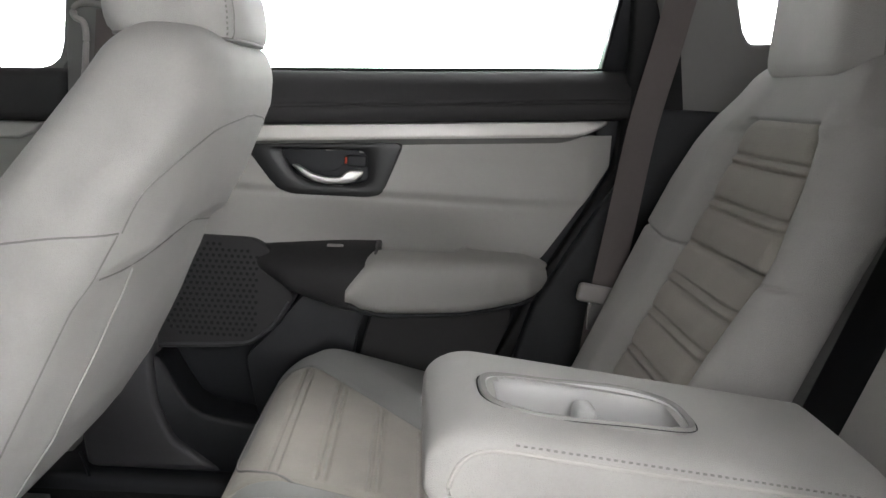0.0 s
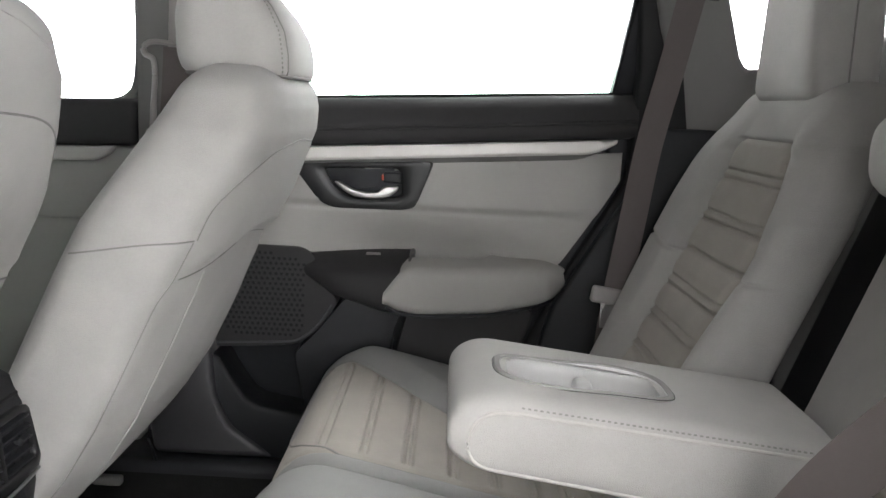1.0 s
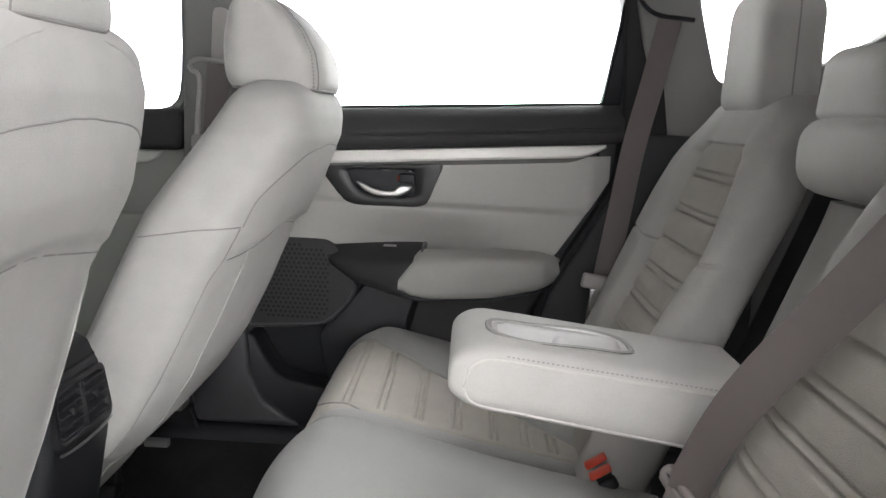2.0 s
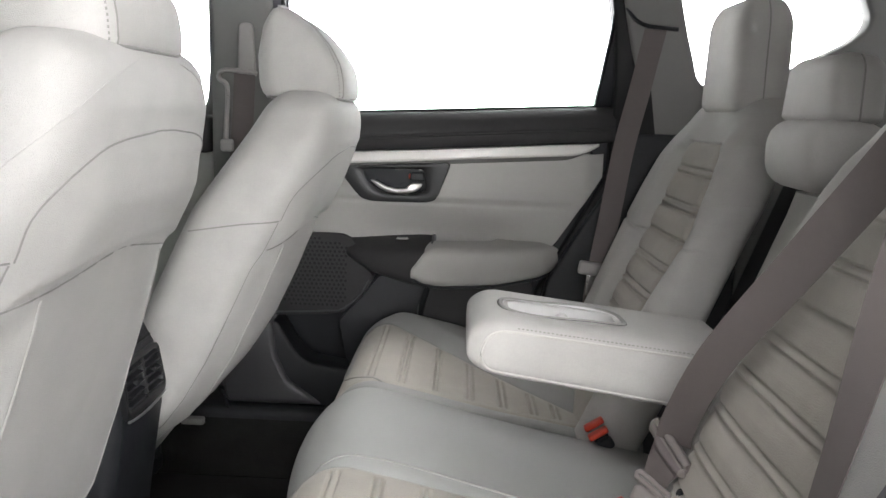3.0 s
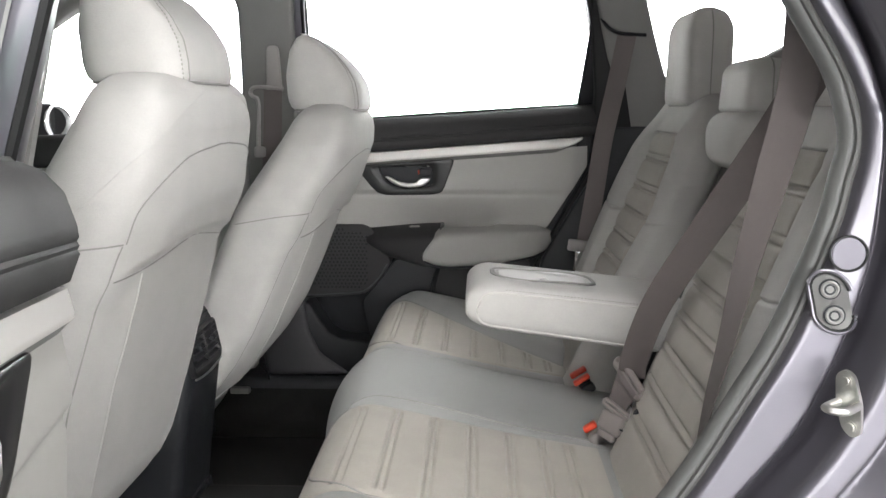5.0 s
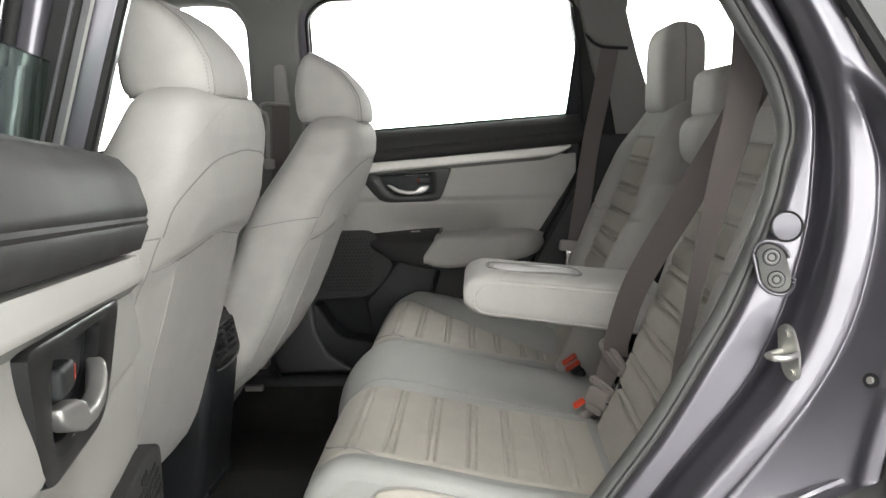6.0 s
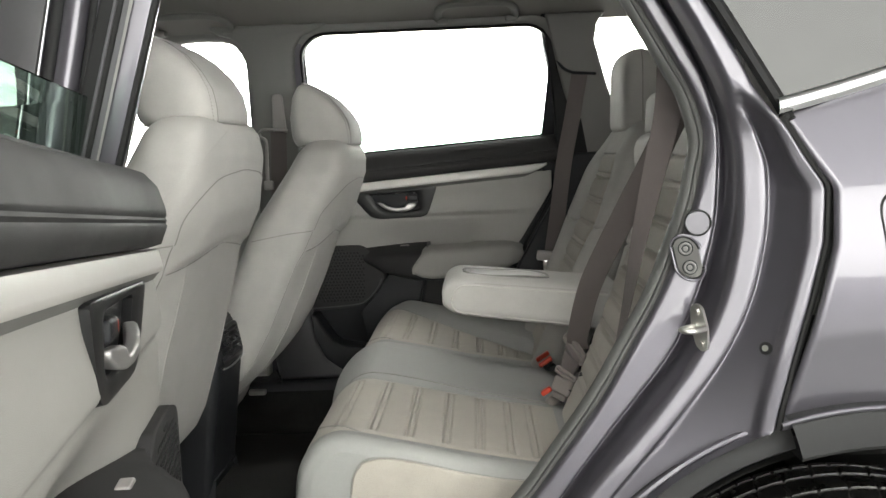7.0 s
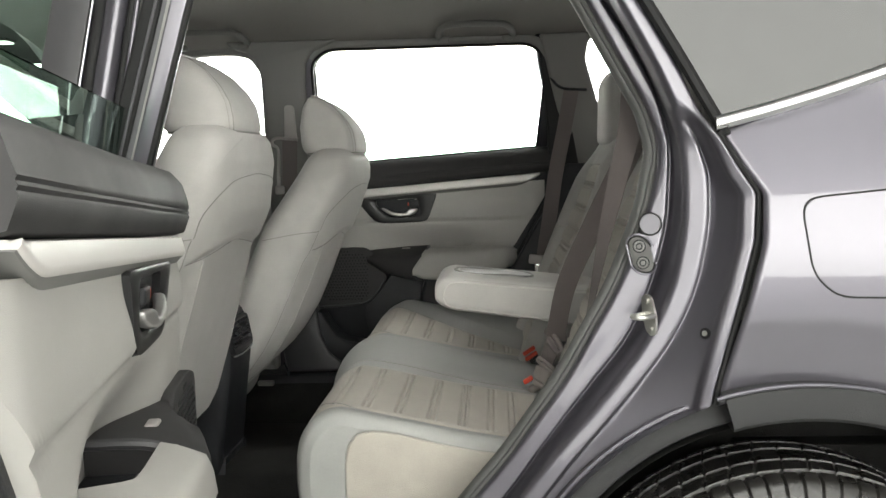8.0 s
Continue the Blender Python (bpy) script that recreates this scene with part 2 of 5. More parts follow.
# ---- the booth ----
structure("floor", prism([(-20, -9), (14, -9), (14, 18), (-20, 18)], -0.2, 0.0, 0, axis="z"), CONCRETE, "smooth pale grey concrete booth floor", "floor")
# the screen's brightness is its own glow; outline stepped to fit the view
structure("backdrop", prism([(-5.5, 0), (4.2, 0), (4.2, 2.3), (-2.9, 2.3), (-2.9, 2.08), (-5.5, 2.08)], 5.0, 5.1, 0), LIGHT_WALL, "white studio screen given its own glow", "backdrop")
structure("wall_east", prism([(-20, 0), (14, 0), (14, 3.6), (-20, 3.6)], 18.0, 18.2, 0), GREY_WALL, "dim grey hall wall", "wall")
# unseen plain wall, kept dark so the jamb's slopes reflect dark
structure("wall_west", prism([(-20, 0), (-1.4, 0), (-1.4, 3.6), (-20, 3.6)], -5.7, -5.5, 0), FADE_WALL, "unlit grey hall wall", "wall")
# unseen wall inferred from the paint's reflection; its glow lights the cabin
structure("wall_panel", prism([(0.2, 0.6), (4.6, 0.6), (4.6, 2.4), (0.2, 2.4)], -5.7, -5.5, 0), SOFT_WALL, "unseen white wall panel given a glow", "wall")
# weaker end, added to balance light on flange and rear seats
structure("wall_panel", prism([(-1.4, 0.6), (0.2, 0.6), (0.2, 2.4), (-1.4, 2.4)], -5.7, -5.5, 0), SIDE_WALL, "weaker glowing end of the added wall panel", "wall")
# unseen grey bands that bound the panel's reflection
structure("wall_upper", prism([(-1.4, 2.4), (14, 2.4), (14, 3.6), (-1.4, 3.6)], -5.7, -5.5, 0), GREY_WALL, "grey wall above the glowing panel", "wall")
structure("wall_lower", prism([(-1.4, 0), (4.6, 0), (4.6, 0.6), (-1.4, 0.6)], -5.7, -5.5, 0), GREY_WALL, "grey wall below the glowing panel", "wall")
structure("wall_panel", prism([(4.6, 0), (14, 0), (14, 2.4), (4.6, 2.4)], -5.7, -5.5, 0), GREY_WALL, "plain grey hall wall", "wall")
# unseen panel, added to lighten the cushions and the pillar's face
structure("fill_panel", prism([(-1.0, -4.8), (2.0, -4.8), (2.0, -2.6), (-1.0, -2.6)], 3.55, 3.6, 0, axis="z"), FILL_GLOW, "unseen fill light panel added beside the car", "light panel")
# unseen, added over the far side to lighten the passenger seat's back
structure("fill_panel", prism([(0.2, 1.6), (3.6, 1.6), (3.6, 4.6), (0.2, 4.6)], 3.55, 3.6, 0, axis="z"), FILL_GLOW, "unseen fill light panel added near the screen", "light panel")
structure("wall_north", prism([(-9, 0), (18, 0), (18, 3.6), (-9, 3.6)], -20.2, -20.0, 0, axis="x"), GREY_WALL, "dark grey plain end wall", "wall")
# unseen; its glow is added to lighten the cargo space and seat backs
structure("wall_south", prism([(-9, 0), (18, 0), (18, 3.6), (-9, 3.6)], 14.0, 14.2, 0, axis="x"), DIM_WALL, "plain end wall given a faint added glow", "wall")
structure("ceiling", prism([(-20, -9), (14, -9), (14, 5), (-20, 5)], 3.6, 3.8, 0, axis="z"), GREY_CEILING, "grey painted booth ceiling", "ceiling")
structure("ceiling", prism([(-20, 5), (14, 5), (14, 18), (-20, 18)], 3.6, 3.8, 0, axis="z"), DARK_CEILING, "dark grey hall ceiling", "ceiling")


def ceiling_lamp(x, y):
    lamp = thing("ceiling_lamp", "warm glowing lamp on the dark hall ceiling", "lamp", (x, y, 3.6), "hall lamps")
    part("frame", box((x, y, 3.575), (1.3, 0.36, 0.05), 0.01), BLACK, lamp)
    part("diffuser", box((x, y, 3.54), (1.24, 0.30, 0.03), 0.008), LAMP_GLOW, lamp, "warm glowing diffuser")


for lx in (-12.0, -9.0, -5.0, 0.0, 4.0):
    for ly in (9.0, 14.0):
        ceiling_lamp(lx, ly)


# ---- the car's body ----
def lean(bm, rate=0.15, z0=1.22, sign=1):
    """Leans the upper body inwards above the beltline."""
    for v in bm.verts:
        if v.co.z > z0:
            v.co.y -= sign * rate * (v.co.z - z0)
    return bm


def loop_frame(inner, outer, y0, y1, n=96):
    """A frame between two closed outlines (x, z), with a rounded front edge."""
    def even(pts):
        p = np.array([*pts, pts[0]], float)
        s = np.r_[0, np.cumsum(np.linalg.norm(np.diff(p, axis=0), axis=1))]
        g = np.linspace(0, s[-1], n, endpoint=False)
        return np.stack([np.interp(g, s, p[:, k]) for k in (0, 1)], axis=1)
    a, b = even(inner), even(outer)
    mid = [(a * (1 - t) + b * t, y) for t, y in ((0, y0), (0, y1 + 0.3 * (y0 - y1)), (0.15, y1 + 0.08 * (y0 - y1)), (0.35, y1), (0.7, y1), (0.9, y1 + 0.1 * (y0 - y1)), (1, y0))]
    rows = [[(x, y, z) for x, z in pts] for pts, y in mid]
    rows.append(rows[0])
    return sheet(rows, wrap=True)


car = thing("car_body", "grey violet metallic car body with one rear door open", "car", (0, 0, 0))

SEAL = [(1.62, 0.20), (1.55, 0.245), (1.472, 0.283), (1.39, 0.323), (1.288, 0.372), (1.224, 0.385), (1.132, 0.367), (1.011, 0.32), (0.86, 0.234), (0.725, 0.137), (0.6, 0.03), (0.52, -0.08)]
FLANGE = [(1.62, 0.225), (1.54, 0.272), (1.462, 0.313), (1.383, 0.356), (1.303, 0.388), (1.232, 0.400), (1.107, 0.394), (1.017, 0.370), (0.926, 0.332), (0.843, 0.264), (0.75, 0.192), (0.674, 0.139), (0.58, 0.06), (0.5, -0.05)]
RIDGE = [(1.62, 0.235), (1.54, 0.285), (1.453, 0.327), (1.36, 0.371), (1.291, 0.397), (1.222, 0.419), (1.11, 0.421), (1.014, 0.402), (0.935, 0.366), (0.837, 0.291), (0.738, 0.205), (0.68, 0.161), (0.58, 0.08), (0.48, -0.03)]
EDGE = [(1.62, 0.24), (1.53, 0.29), (1.442, 0.334), (1.30, 0.40), (1.246, 0.452), (1.199, 0.481), (1.160, 0.508), (1.087, 0.506), (1.013, 0.488), (0.945, 0.469), (0.869, 0.449), (0.80, 0.436), (0.7, 0.36), (0.6, 0.29), (0.45, 0.2)]


def eased(table, z, reach=0.03):
    return sum(w * at_height(table, z + k * reach) for k, w in ((-1, 0.2), (-0.5, 0.2), (0, 0.2), (0.5, 0.2), (1, 0.2)))


def outer_edge(z):
    return max(eased(EDGE, z, 0.004), eased(RIDGE, z) + 0.045 - 0.015 * step(1.2, 1.3, z))


def rounded_line(pts, soft=0.003, n=110):
    """A folded sheet's section: straight faces with evenly rounded folds."""
    p = np.array(pts)
    run = np.concatenate(([0], np.cumsum(np.hypot(*np.diff(p, axis=0).T))))
    fine = np.linspace(0, run[-1], 400)
    line = np.stack([np.interp(fine, run, p[:, 0]), np.interp(fine, run, p[:, 1])], 1)
    cell = run[-1] / 399
    k = np.exp(-0.5 * ((np.arange(-30, 31) * cell) / soft) ** 2)
    k /= k.sum()
    padded = np.concatenate((np.repeat(line[:1], 30, 0), line, np.repeat(line[-1:], 30, 0)))
    out = np.stack([np.convolve(padded[:, c], k, "valid") for c in (0, 1)], 1)
    return [tuple(float(c) for c in out[i]) for i in np.linspace(0, 399, n).round().astype(int)]


def jamb_row(z):
    """Points across the rear edge of the door opening at one height, from the seal to the outer skin."""
    s, f, r = (eased(t, z) for t in (SEAL, FLANGE, RIDGE))
    s -= 0.008
    e = outer_edge(z)
    q = min(1.0, (e - r) / 0.07)
    inn = 0.36 * max(0, z - 1.25)
    pts = [(s + 0.012, -0.735), (s + 0.004, -0.775), (s + 0.010, -0.812), (f - 0.001, -0.8175), (f + 0.003, -0.801), (f + 0.010 * q, -0.812), (r - 0.011, -0.866), (r - 0.006, -0.8735),
           (r + 0.025 * q, -0.879), (r + 0.029 * q, -0.868), (e - 0.026 * q, -0.908), (e - 0.023 * q, -0.921), (e - 0.003 * q, -0.9265), (e - 0.002 * q, -0.90)]
    # higher up the outer part is one plain face along the pillar
    u, d = step(1.235, 1.30, z), e - r
    plain = [(r - 0.005, -0.893), (r + 0.002, -0.9025), (r + 0.2 * d, -0.9035), (r + 0.5 * d, -0.9035), (e - 0.006, -0.9035), (e, -0.9035), (e, -0.87)]
    pts = pts[:7] + [(a * (1 - u) + c * u, b * (1 - u) + f * u) for (a, b), (c, f) in zip(pts[7:], plain)]
    out = []
    for x, y in rounded_line(pts):
        d = math.hypot(x - 0.58, z - 0.395)
        k = max(1.0, 0.467 / d) if y < -0.81 else 1.0
        out.append((0.58 + (x - 0.58) * k, y + inn, 0.395 + (z - 0.395) * k))
    return out


zs = np.linspace(1.6, 0.5, 120)
part("door_jamb", sheet([jamb_row(z) for z in zs]), PAINT, car, "painted rear door jamb", sharp=0)
seal_path = [(at_height(SEAL, z) - 0.008, -0.782 + 0.36 * max(0, z - 1.25), z) for z in np.linspace(1.6, 0.5, 30)]
part("weatherstrip", tube(seal_path, 0.0125, 12, 120, 1.0, (0, 1, 0)), SEAL_GREY, car, "grey rubber door seal")
# black tube fills the gap between jamb and quarter panel
gap_path = [(outer_edge(z) + 0.003, -0.918 + 0.36 * max(0, z - 1.25), z) for z in np.linspace(1.25, 0.842, 24)]
part("panel_gap", tube(gap_path, 0.005, 8, 60, 1.0, (0, 1, 0)), RUBBER, car, "black strip along the gap before the quarter panel")
part("weatherstrip", tube([(x + 0.004, y - 0.014, z) for x, y, z in seal_path], 0.0045, 8, 120, 1.0, (0, 1, 0)), SEAL_GREY, car)


def skin_y(x, z):
    """Outer skin of the quarter panel: tumbles in over the shoulder and swells over the wheel."""
    y = -0.934 - 0.018 * step(0.45, 0.9, x) - 0.004 * bump(z - 1.06, 0.1)
    crease = 1.15 + 0.05 * (x - 0.5)
    over = max(0.0, z - crease)
    y += 0.25 * max(0.0, min(z, crease) - 0.97) ** 2 + 0.135 * over + 0.35 * over ** 2
    rho = math.hypot(x - 0.58, z - 0.395)
    y += 0.135 * max(0.0, 0.578 - rho)
    return y


def arch_z(x, r, cx=0.58, cz=0.395):
    return cz + math.sqrt(max(0.001, r * r - min(r, abs(x - cx)) ** 2))


def quarter_rows():
    rows = []
    for v in np.linspace(0, 1, 60):
        row = []
        for u in np.linspace(0, 1, 70):
            x_hint = 0.44 + 0.9 * u
            top = 1.252 + 0.30 * max(0, x_hint - 0.44) + 0.10 * max(0, x_hint - 0.44) ** 2
            low = max(0.45, arch_z(x_hint, 0.466)) if x_hint < 1.046 else 0.45
            z = top + (low - top) * v
            x0 = outer_edge(z) + 0.006
            x = x0 + (1.36 - x0) * u
            row.append((x, skin_y(x, z), z))
        rows.append(row)
    return rows


part("quarter_panel", thick(sheet(quarter_rows()), 0.004), PAINT, car, "glossy metallic rear quarter panel", sharp=0)
# wheel arch cladding: the outer band, and the lower one that goes on inside the door opening
def arch_band(a0, a1, prof):
    return sheet([[(0.58 + r * math.cos(a), y, 0.395 + r * math.sin(a)) for r, y in prof] for a in np.linspace(radians(a0), radians(a1), 80)])


part("arch_cladding", arch_band(105.2, 2, ((0.484, -0.92), (0.483, -0.944), (0.478, -0.952), (0.45, -0.957), (0.434, -0.955), (0.428, -0.948), (0.428, -0.93), (0.430, -0.86))), CLADDING, car, "matt dark grey wheel arch cladding")
part("arch_cladding", arch_band(178, 104.2, ((0.470, -0.86), (0.469, -0.896), (0.464, -0.900), (0.44, -0.906), (0.430, -0.904), (0.426, -0.898), (0.426, -0.86))), CLADDING, car)
part("arch_lip", tube([(0.58 + 0.470 * math.cos(a), -0.900, 0.395 + 0.470 * math.sin(a)) for a in np.linspace(radians(175), radians(104.8), 60)], 0.006, 8), PAINT, car, "painted lip along the arch")
part("arch_lip", tube([(0.58 + 0.482 * math.cos(a), -0.947, 0.395 + 0.482 * math.sin(a)) for a in np.linspace(radians(106.5), radians(20), 60)], 0.0035, 8), PAINT, car, "bright painted lip over the arch cladding")
part("wheel_housing", sheet([[(0.58 + 0.418 * math.cos(a), y, 0.395 + 0.418 * math.sin(a)) for y in (-0.90, -0.8, -0.7, -0.6)] for a in np.linspace(radians(178), 0, 40)]), CARPET, car, "black felt wheel housing liner")
part("housing_wall", prism([(0.58 + 0.43 * math.cos(a), 0.395 + 0.43 * math.sin(a)) for a in np.linspace(math.pi, 0, 30)] + [(1.01, 0.05), (0.15, 0.05)], -0.56, -0.60, 0), CARPET, car)
# fuel door: a rounded outline with a dark joint round it
FUEL = rounded([(0.567, 1.150), (0.745, 1.166), (0.745, 1.004), (0.618, 1.006), (0.583, 1.04)], 0.03, 6)


def on_skin(bm, off):
    for v in bm.verts:
        v.co.y = skin_y(v.co.x, v.co.z) + v.co.y + off
    return bm


part("fuel_door", on_skin(loop_frame([(0.656 + 0.985 * (x - 0.656), 1.08 + 0.985 * (z - 1.08)) for x, z in FUEL], [(0.656 + 1.025 * (x - 0.656), 1.08 + 1.025 * (z - 1.08)) for x, z in FUEL], 0.002, -0.001), 0.0), RUBBER, car, "fuel filler door outlined by a dark joint")
# quarter window with chrome strip
belt = [(x, -0.922 + 0.016 * (x - 0.44), 1.258 + 0.22 * (x - 0.44) + 0.24 * (x - 0.44) ** 2) for x in np.linspace(0.447, 1.2, 24)]
rows = [[(x, y + 0.012, z + 0.014), (x, y, z + 0.013), (x, y - 0.005, z + 0.008), (x, y - 0.006, z), (x, y - 0.002, z - 0.006), (x, y + 0.012, z - 0.008)] for x, y, z in belt]
part("window_strip", sheet(rows), SATIN, car, "bright chrome strip under the quarter window")


def glass_y(z):
    return -0.905 + 0.36 * (z - 1.26)


def pane_front(z):
    return at_height([(1.26, 0.462), (1.367, 0.415), (1.442, 0.378), (1.56, 0.31)], z)


def pane_low(x):
    return 1.262 + 0.22 * (x - 0.44) + 0.24 * (x - 0.44) ** 2


def quarter_glass():
    rows = []
    for v in np.linspace(0, 1, 16):
        row = []
        for u in np.linspace(0, 1, 40):
            z = 1.262 + 0.298 * v
            for _ in range(4):
                x = pane_front(z) + (1.12 - pane_front(z)) * u
                z = pane_low(x) + (1.56 - pane_low(x)) * v
            row.append((x, glass_y(z), z))
        rows.append(row)
    return sheet(rows)


window = part("quarter_window", thick(quarter_glass(), 0.004), PRIVACY, car, "tinted rear quarter window")
edge = [(at_height([(1.25, 0.462), (1.367, 0.405), (1.442, 0.367), (1.58, 0.29)], z), glass_y(z) - 0.004, z) for z in np.linspace(1.245, 1.58, 16)]
part("window_seal", tube(edge, 0.0095, 8, 30), RUBBER, window, "grey rubber window edge")
# grey trim round the inside of the quarter window
def two_sided(line):
    """A closed loop: the line and itself 6 mm further in."""
    return [*line, *[(x, y + 0.006, z) for x, y, z in line[::-1]]]


upright = [two_sided([(x, glass_y(z) + 0.012 + 0.028 * min(1, max(0, pane_front(z) + 0.004 - x) / 0.006), z) for x in np.linspace(pane_front(z) - 0.03, 0.516 - 0.413 * (z - 1.311), 12)]) for z in np.linspace(1.345, 1.56, 14)]
lower = []
for x in np.linspace(pane_front(1.29) + 0.02, 1.1, 40):
    hi = max(pane_low(x) + 0.014, 1.306 + 0.355 * (x - 0.532) + 3.2 * max(0, 0.535 - x) ** 1.1)
    lower.append(two_sided([(x, glass_y(z) + 0.012, z) for z in np.linspace(pane_low(x) + 0.004, hi, 6)]))
part("window_surround", joined(sheet(upright, wrap=True), sheet(lower, wrap=True)), PILLAR, window, "grey trim round the quarter window")
# outer roof, rails and headliner
rows = [[(x, y, 1.742 - 0.125 * abs(y / 0.72) ** 4 - 0.045 * max(0, abs(x) - 0.6) ** 2) for y in np.linspace(-0.72, 0.72, 40)] for x in np.linspace(-1.35, 1.45, 30)]
part("roof", thick(sheet(rows), 0.02), PAINT, car, "painted metal roof", sharp=0)
rows = [[(x, y, 1.690 - 0.095 * abs(y / 0.69) ** 3 - 0.045 * max(0, abs(x) - 0.6) ** 2) for y in np.linspace(-0.69, 0.69, 40)] for x in np.linspace(-1.3, 1.42, 30)]
part("headliner", thick(sheet(rows), -0.006), HEADLINER, car, "grey woven headliner")
# floor, sills, tunnel
part("floor_pan", box((0.0, 0, 0.385), (2.9, 1.5, 0.03), 0.005), CARPET, car, "black carpeted cabin floor")
rows = [[(x, y, z) for y, z in ((-0.16, 0.40), (-0.12, 0.46), (-0.08, 0.475), (0.08, 0.475), (0.12, 0.46), (0.16, 0.40))] for x in np.linspace(-1.4, -0.2, 6)]
part("floor_tunnel", sheet(rows), CARPET, car, "carpeted centre tunnel")
for s in (1, -1):
    part("sill", box((-0.2, s * 0.775, 0.462), (2.2, 0.26, 0.15), 0.02), BLACK, car, "black plastic door sill")
for s in (1, -1):
    rows = [[(x, s * y, z) for y, z in ((0.56, 0.402), (0.60, 0.406), (0.628, 0.425), (0.640, 0.46), (0.6425, 0.500), (0.650, 0.512))] for x in np.linspace(-1.3, 0.1, 20)]
    part("sill_carpet", thick(sheet(rows), 0.003), CARPET, car, "black carpet turned up along the sill")
part("firewall", box((-1.42, 0, 0.75), (0.06, 1.6, 0.85), 0.02), BLACK, car)
part("tailgate", box((1.46, 0, 0.8), (0.06, 1.6, 0.9), 0.02), BLACK, car)
part("cargo_floor", box((1.0, 0, 0.68), (0.9, 1.3, 0.03), 0.005), CARPET, car)

# B pillars
SILL_LINE = [(-1.6, 1.165), (-0.62, 1.205), (-0.294, 1.223), (-0.037, 1.237), (0.263, 1.257), (0.4, 1.266)]


def sill_z(x):
    return float(np.interp(x, [q[0] for q in SILL_LINE], [q[1] for q in SILL_LINE]))


bpil = [(-0.72, 1.615), (-0.70, 1.592), (-0.655, 1.580), (-0.625, 1.552), (-0.612, 1.50), (-0.607, 1.40), (-0.612, 1.15), (-0.60, 0.80), (-0.58, 0.60), (-0.56, 0.50), (-0.32, 0.50), (-0.36, 0.545), (-0.42, 0.58), (-0.45, 0.64), (-0.465, 0.76), (-0.47, 1.0), (-0.475, 1.2), (-0.473, 1.48), (-0.466, 1.54), (-0.445, 1.575), (-0.40, 1.592), (-0.36, 1.612)]
part("b_pillar_trim", lean(prism(bpil, 0.76, 0.695, 0.012)), PILLAR, car, "grey B-pillar trim with belt slot")
low = [(-0.605, 0.93), (-0.60, 0.70), (-0.57, 0.54), (-0.34, 0.54), (-0.375, 0.565), (-0.425, 0.60), (-0.453, 0.66), (-0.468, 0.78), (-0.475, 0.93)]
part("b_pillar_foot", prism(low, 0.72, 0.668, 0.02, 4), DARK_TRIM, car, "dark grey lower pillar trim")
slot = rounded([(-0.542, 1.412), (-0.512, 1.412), (-0.507, 1.29), (-0.549, 1.29)], 0.012)
part("belt_adjuster", lean(prism(slot, 0.70, 0.682, 0.006)), PALE_TAUPE, car, "grey belt height adjuster")
# near B pillar: rounded painted post, black seal and flange, all leaning in
def post_x(x, z):
    return x + 0.06 * (max(z, 1.2) - 1.4)


def post_y(y, z):
    return y + 0.36 * max(0, z - 1.2)


rows = [[(post_x(x, z), post_y(y, z), z) for x, y in ((-0.56, -0.80), (-0.56, -0.868), (-0.535, -0.878), (-0.517, -0.883), (-0.511, -0.889), (-0.500, -0.892), (-0.492, -0.890), (-0.487, -0.884), (-0.485, -0.870), (-0.485, -0.82))] for z in np.linspace(0.5, 1.6, 30)]
part("b_pillar_outer", sheet(rows), PAINT, car, "painted B-pillar", sharp=0)
for x, y, r, mat, name in ((-0.527, -0.882, 0.010, RUBBER, "weatherstrip"), (-0.479, -0.870, 0.0065, RUBBER, "weatherstrip"), (-0.4705, -0.870, 0.004, PAINT, "b_pillar_flange"), (-0.461, -0.864, 0.007, SEAL_GREY, "weatherstrip"), (-0.450, -0.860, 0.006, RUBBER, "weatherstrip")):
    path = [(post_x(x, z), post_y(y, z), z) for z in np.linspace(0.5, 1.6, 20)]
    part(name, tube(path, r, 10, 60, 0.7, (0, 1, 0)), mat, car)
rows = [[(post_x(x, z), post_y(-0.80, z), z) for x in (-0.60, -0.452)] for z in np.linspace(0.5, 1.6, 12)]
part("b_pillar_inner", thick(sheet(rows), 0.01), PILLAR, car)
# far C pillar and side trim with quarter window opening
cpil = [(0.272, 1.61), (0.290, 1.54), (0.310, 1.45), (0.338, 1.34), (0.357, 1.19), (0.61, 1.19), (0.61, 1.33), (0.49, 1.315), (0.476, 1.335), (0.445, 1.43), (0.417, 1.53), (0.425, 1.58), (0.45, 1.61)]
part("c_pillar_trim", lean(prism(cpil, 0.76, 0.70, 0.010)), PILLAR, car, "grey C-pillar trim")
part("door_seal", lean(prism([(0.26, 1.62), (0.27, 1.52), (0.285, 1.45), (0.30, 1.30), (0.295, 1.10), (0.18, 0.90), (0.05, 0.62), (0.30, 0.62), (0.42, 1.0), (0.42, 1.2), (0.36, 1.5), (0.36, 1.62)], 0.79, 0.712, 0.008)), RUBBER, car, "black rubber door seal")
part("side_trim", prism([(0.352, 1.204), (0.60, 1.204), (0.60, 0.6), (0.1, 0.6), (0.17, 0.86), (0.25, 1.0), (0.312, 1.1)], 0.76, 0.69, 0.01), BLACK, car, "black lower side trim")
rear_trim = [(0.60, 1.205), (1.42, 1.205), (1.42, 1.61), (0.80, 1.61), (0.81, 1.53), (0.838, 1.475), (0.832, 1.45), (0.80, 1.42), (0.70, 1.365), (0.60, 1.33)]
part("d_pillar_trim", lean(prism(rear_trim, 0.76, 0.70, 0.010)), PILLAR, car, "grey rear pillar trim")
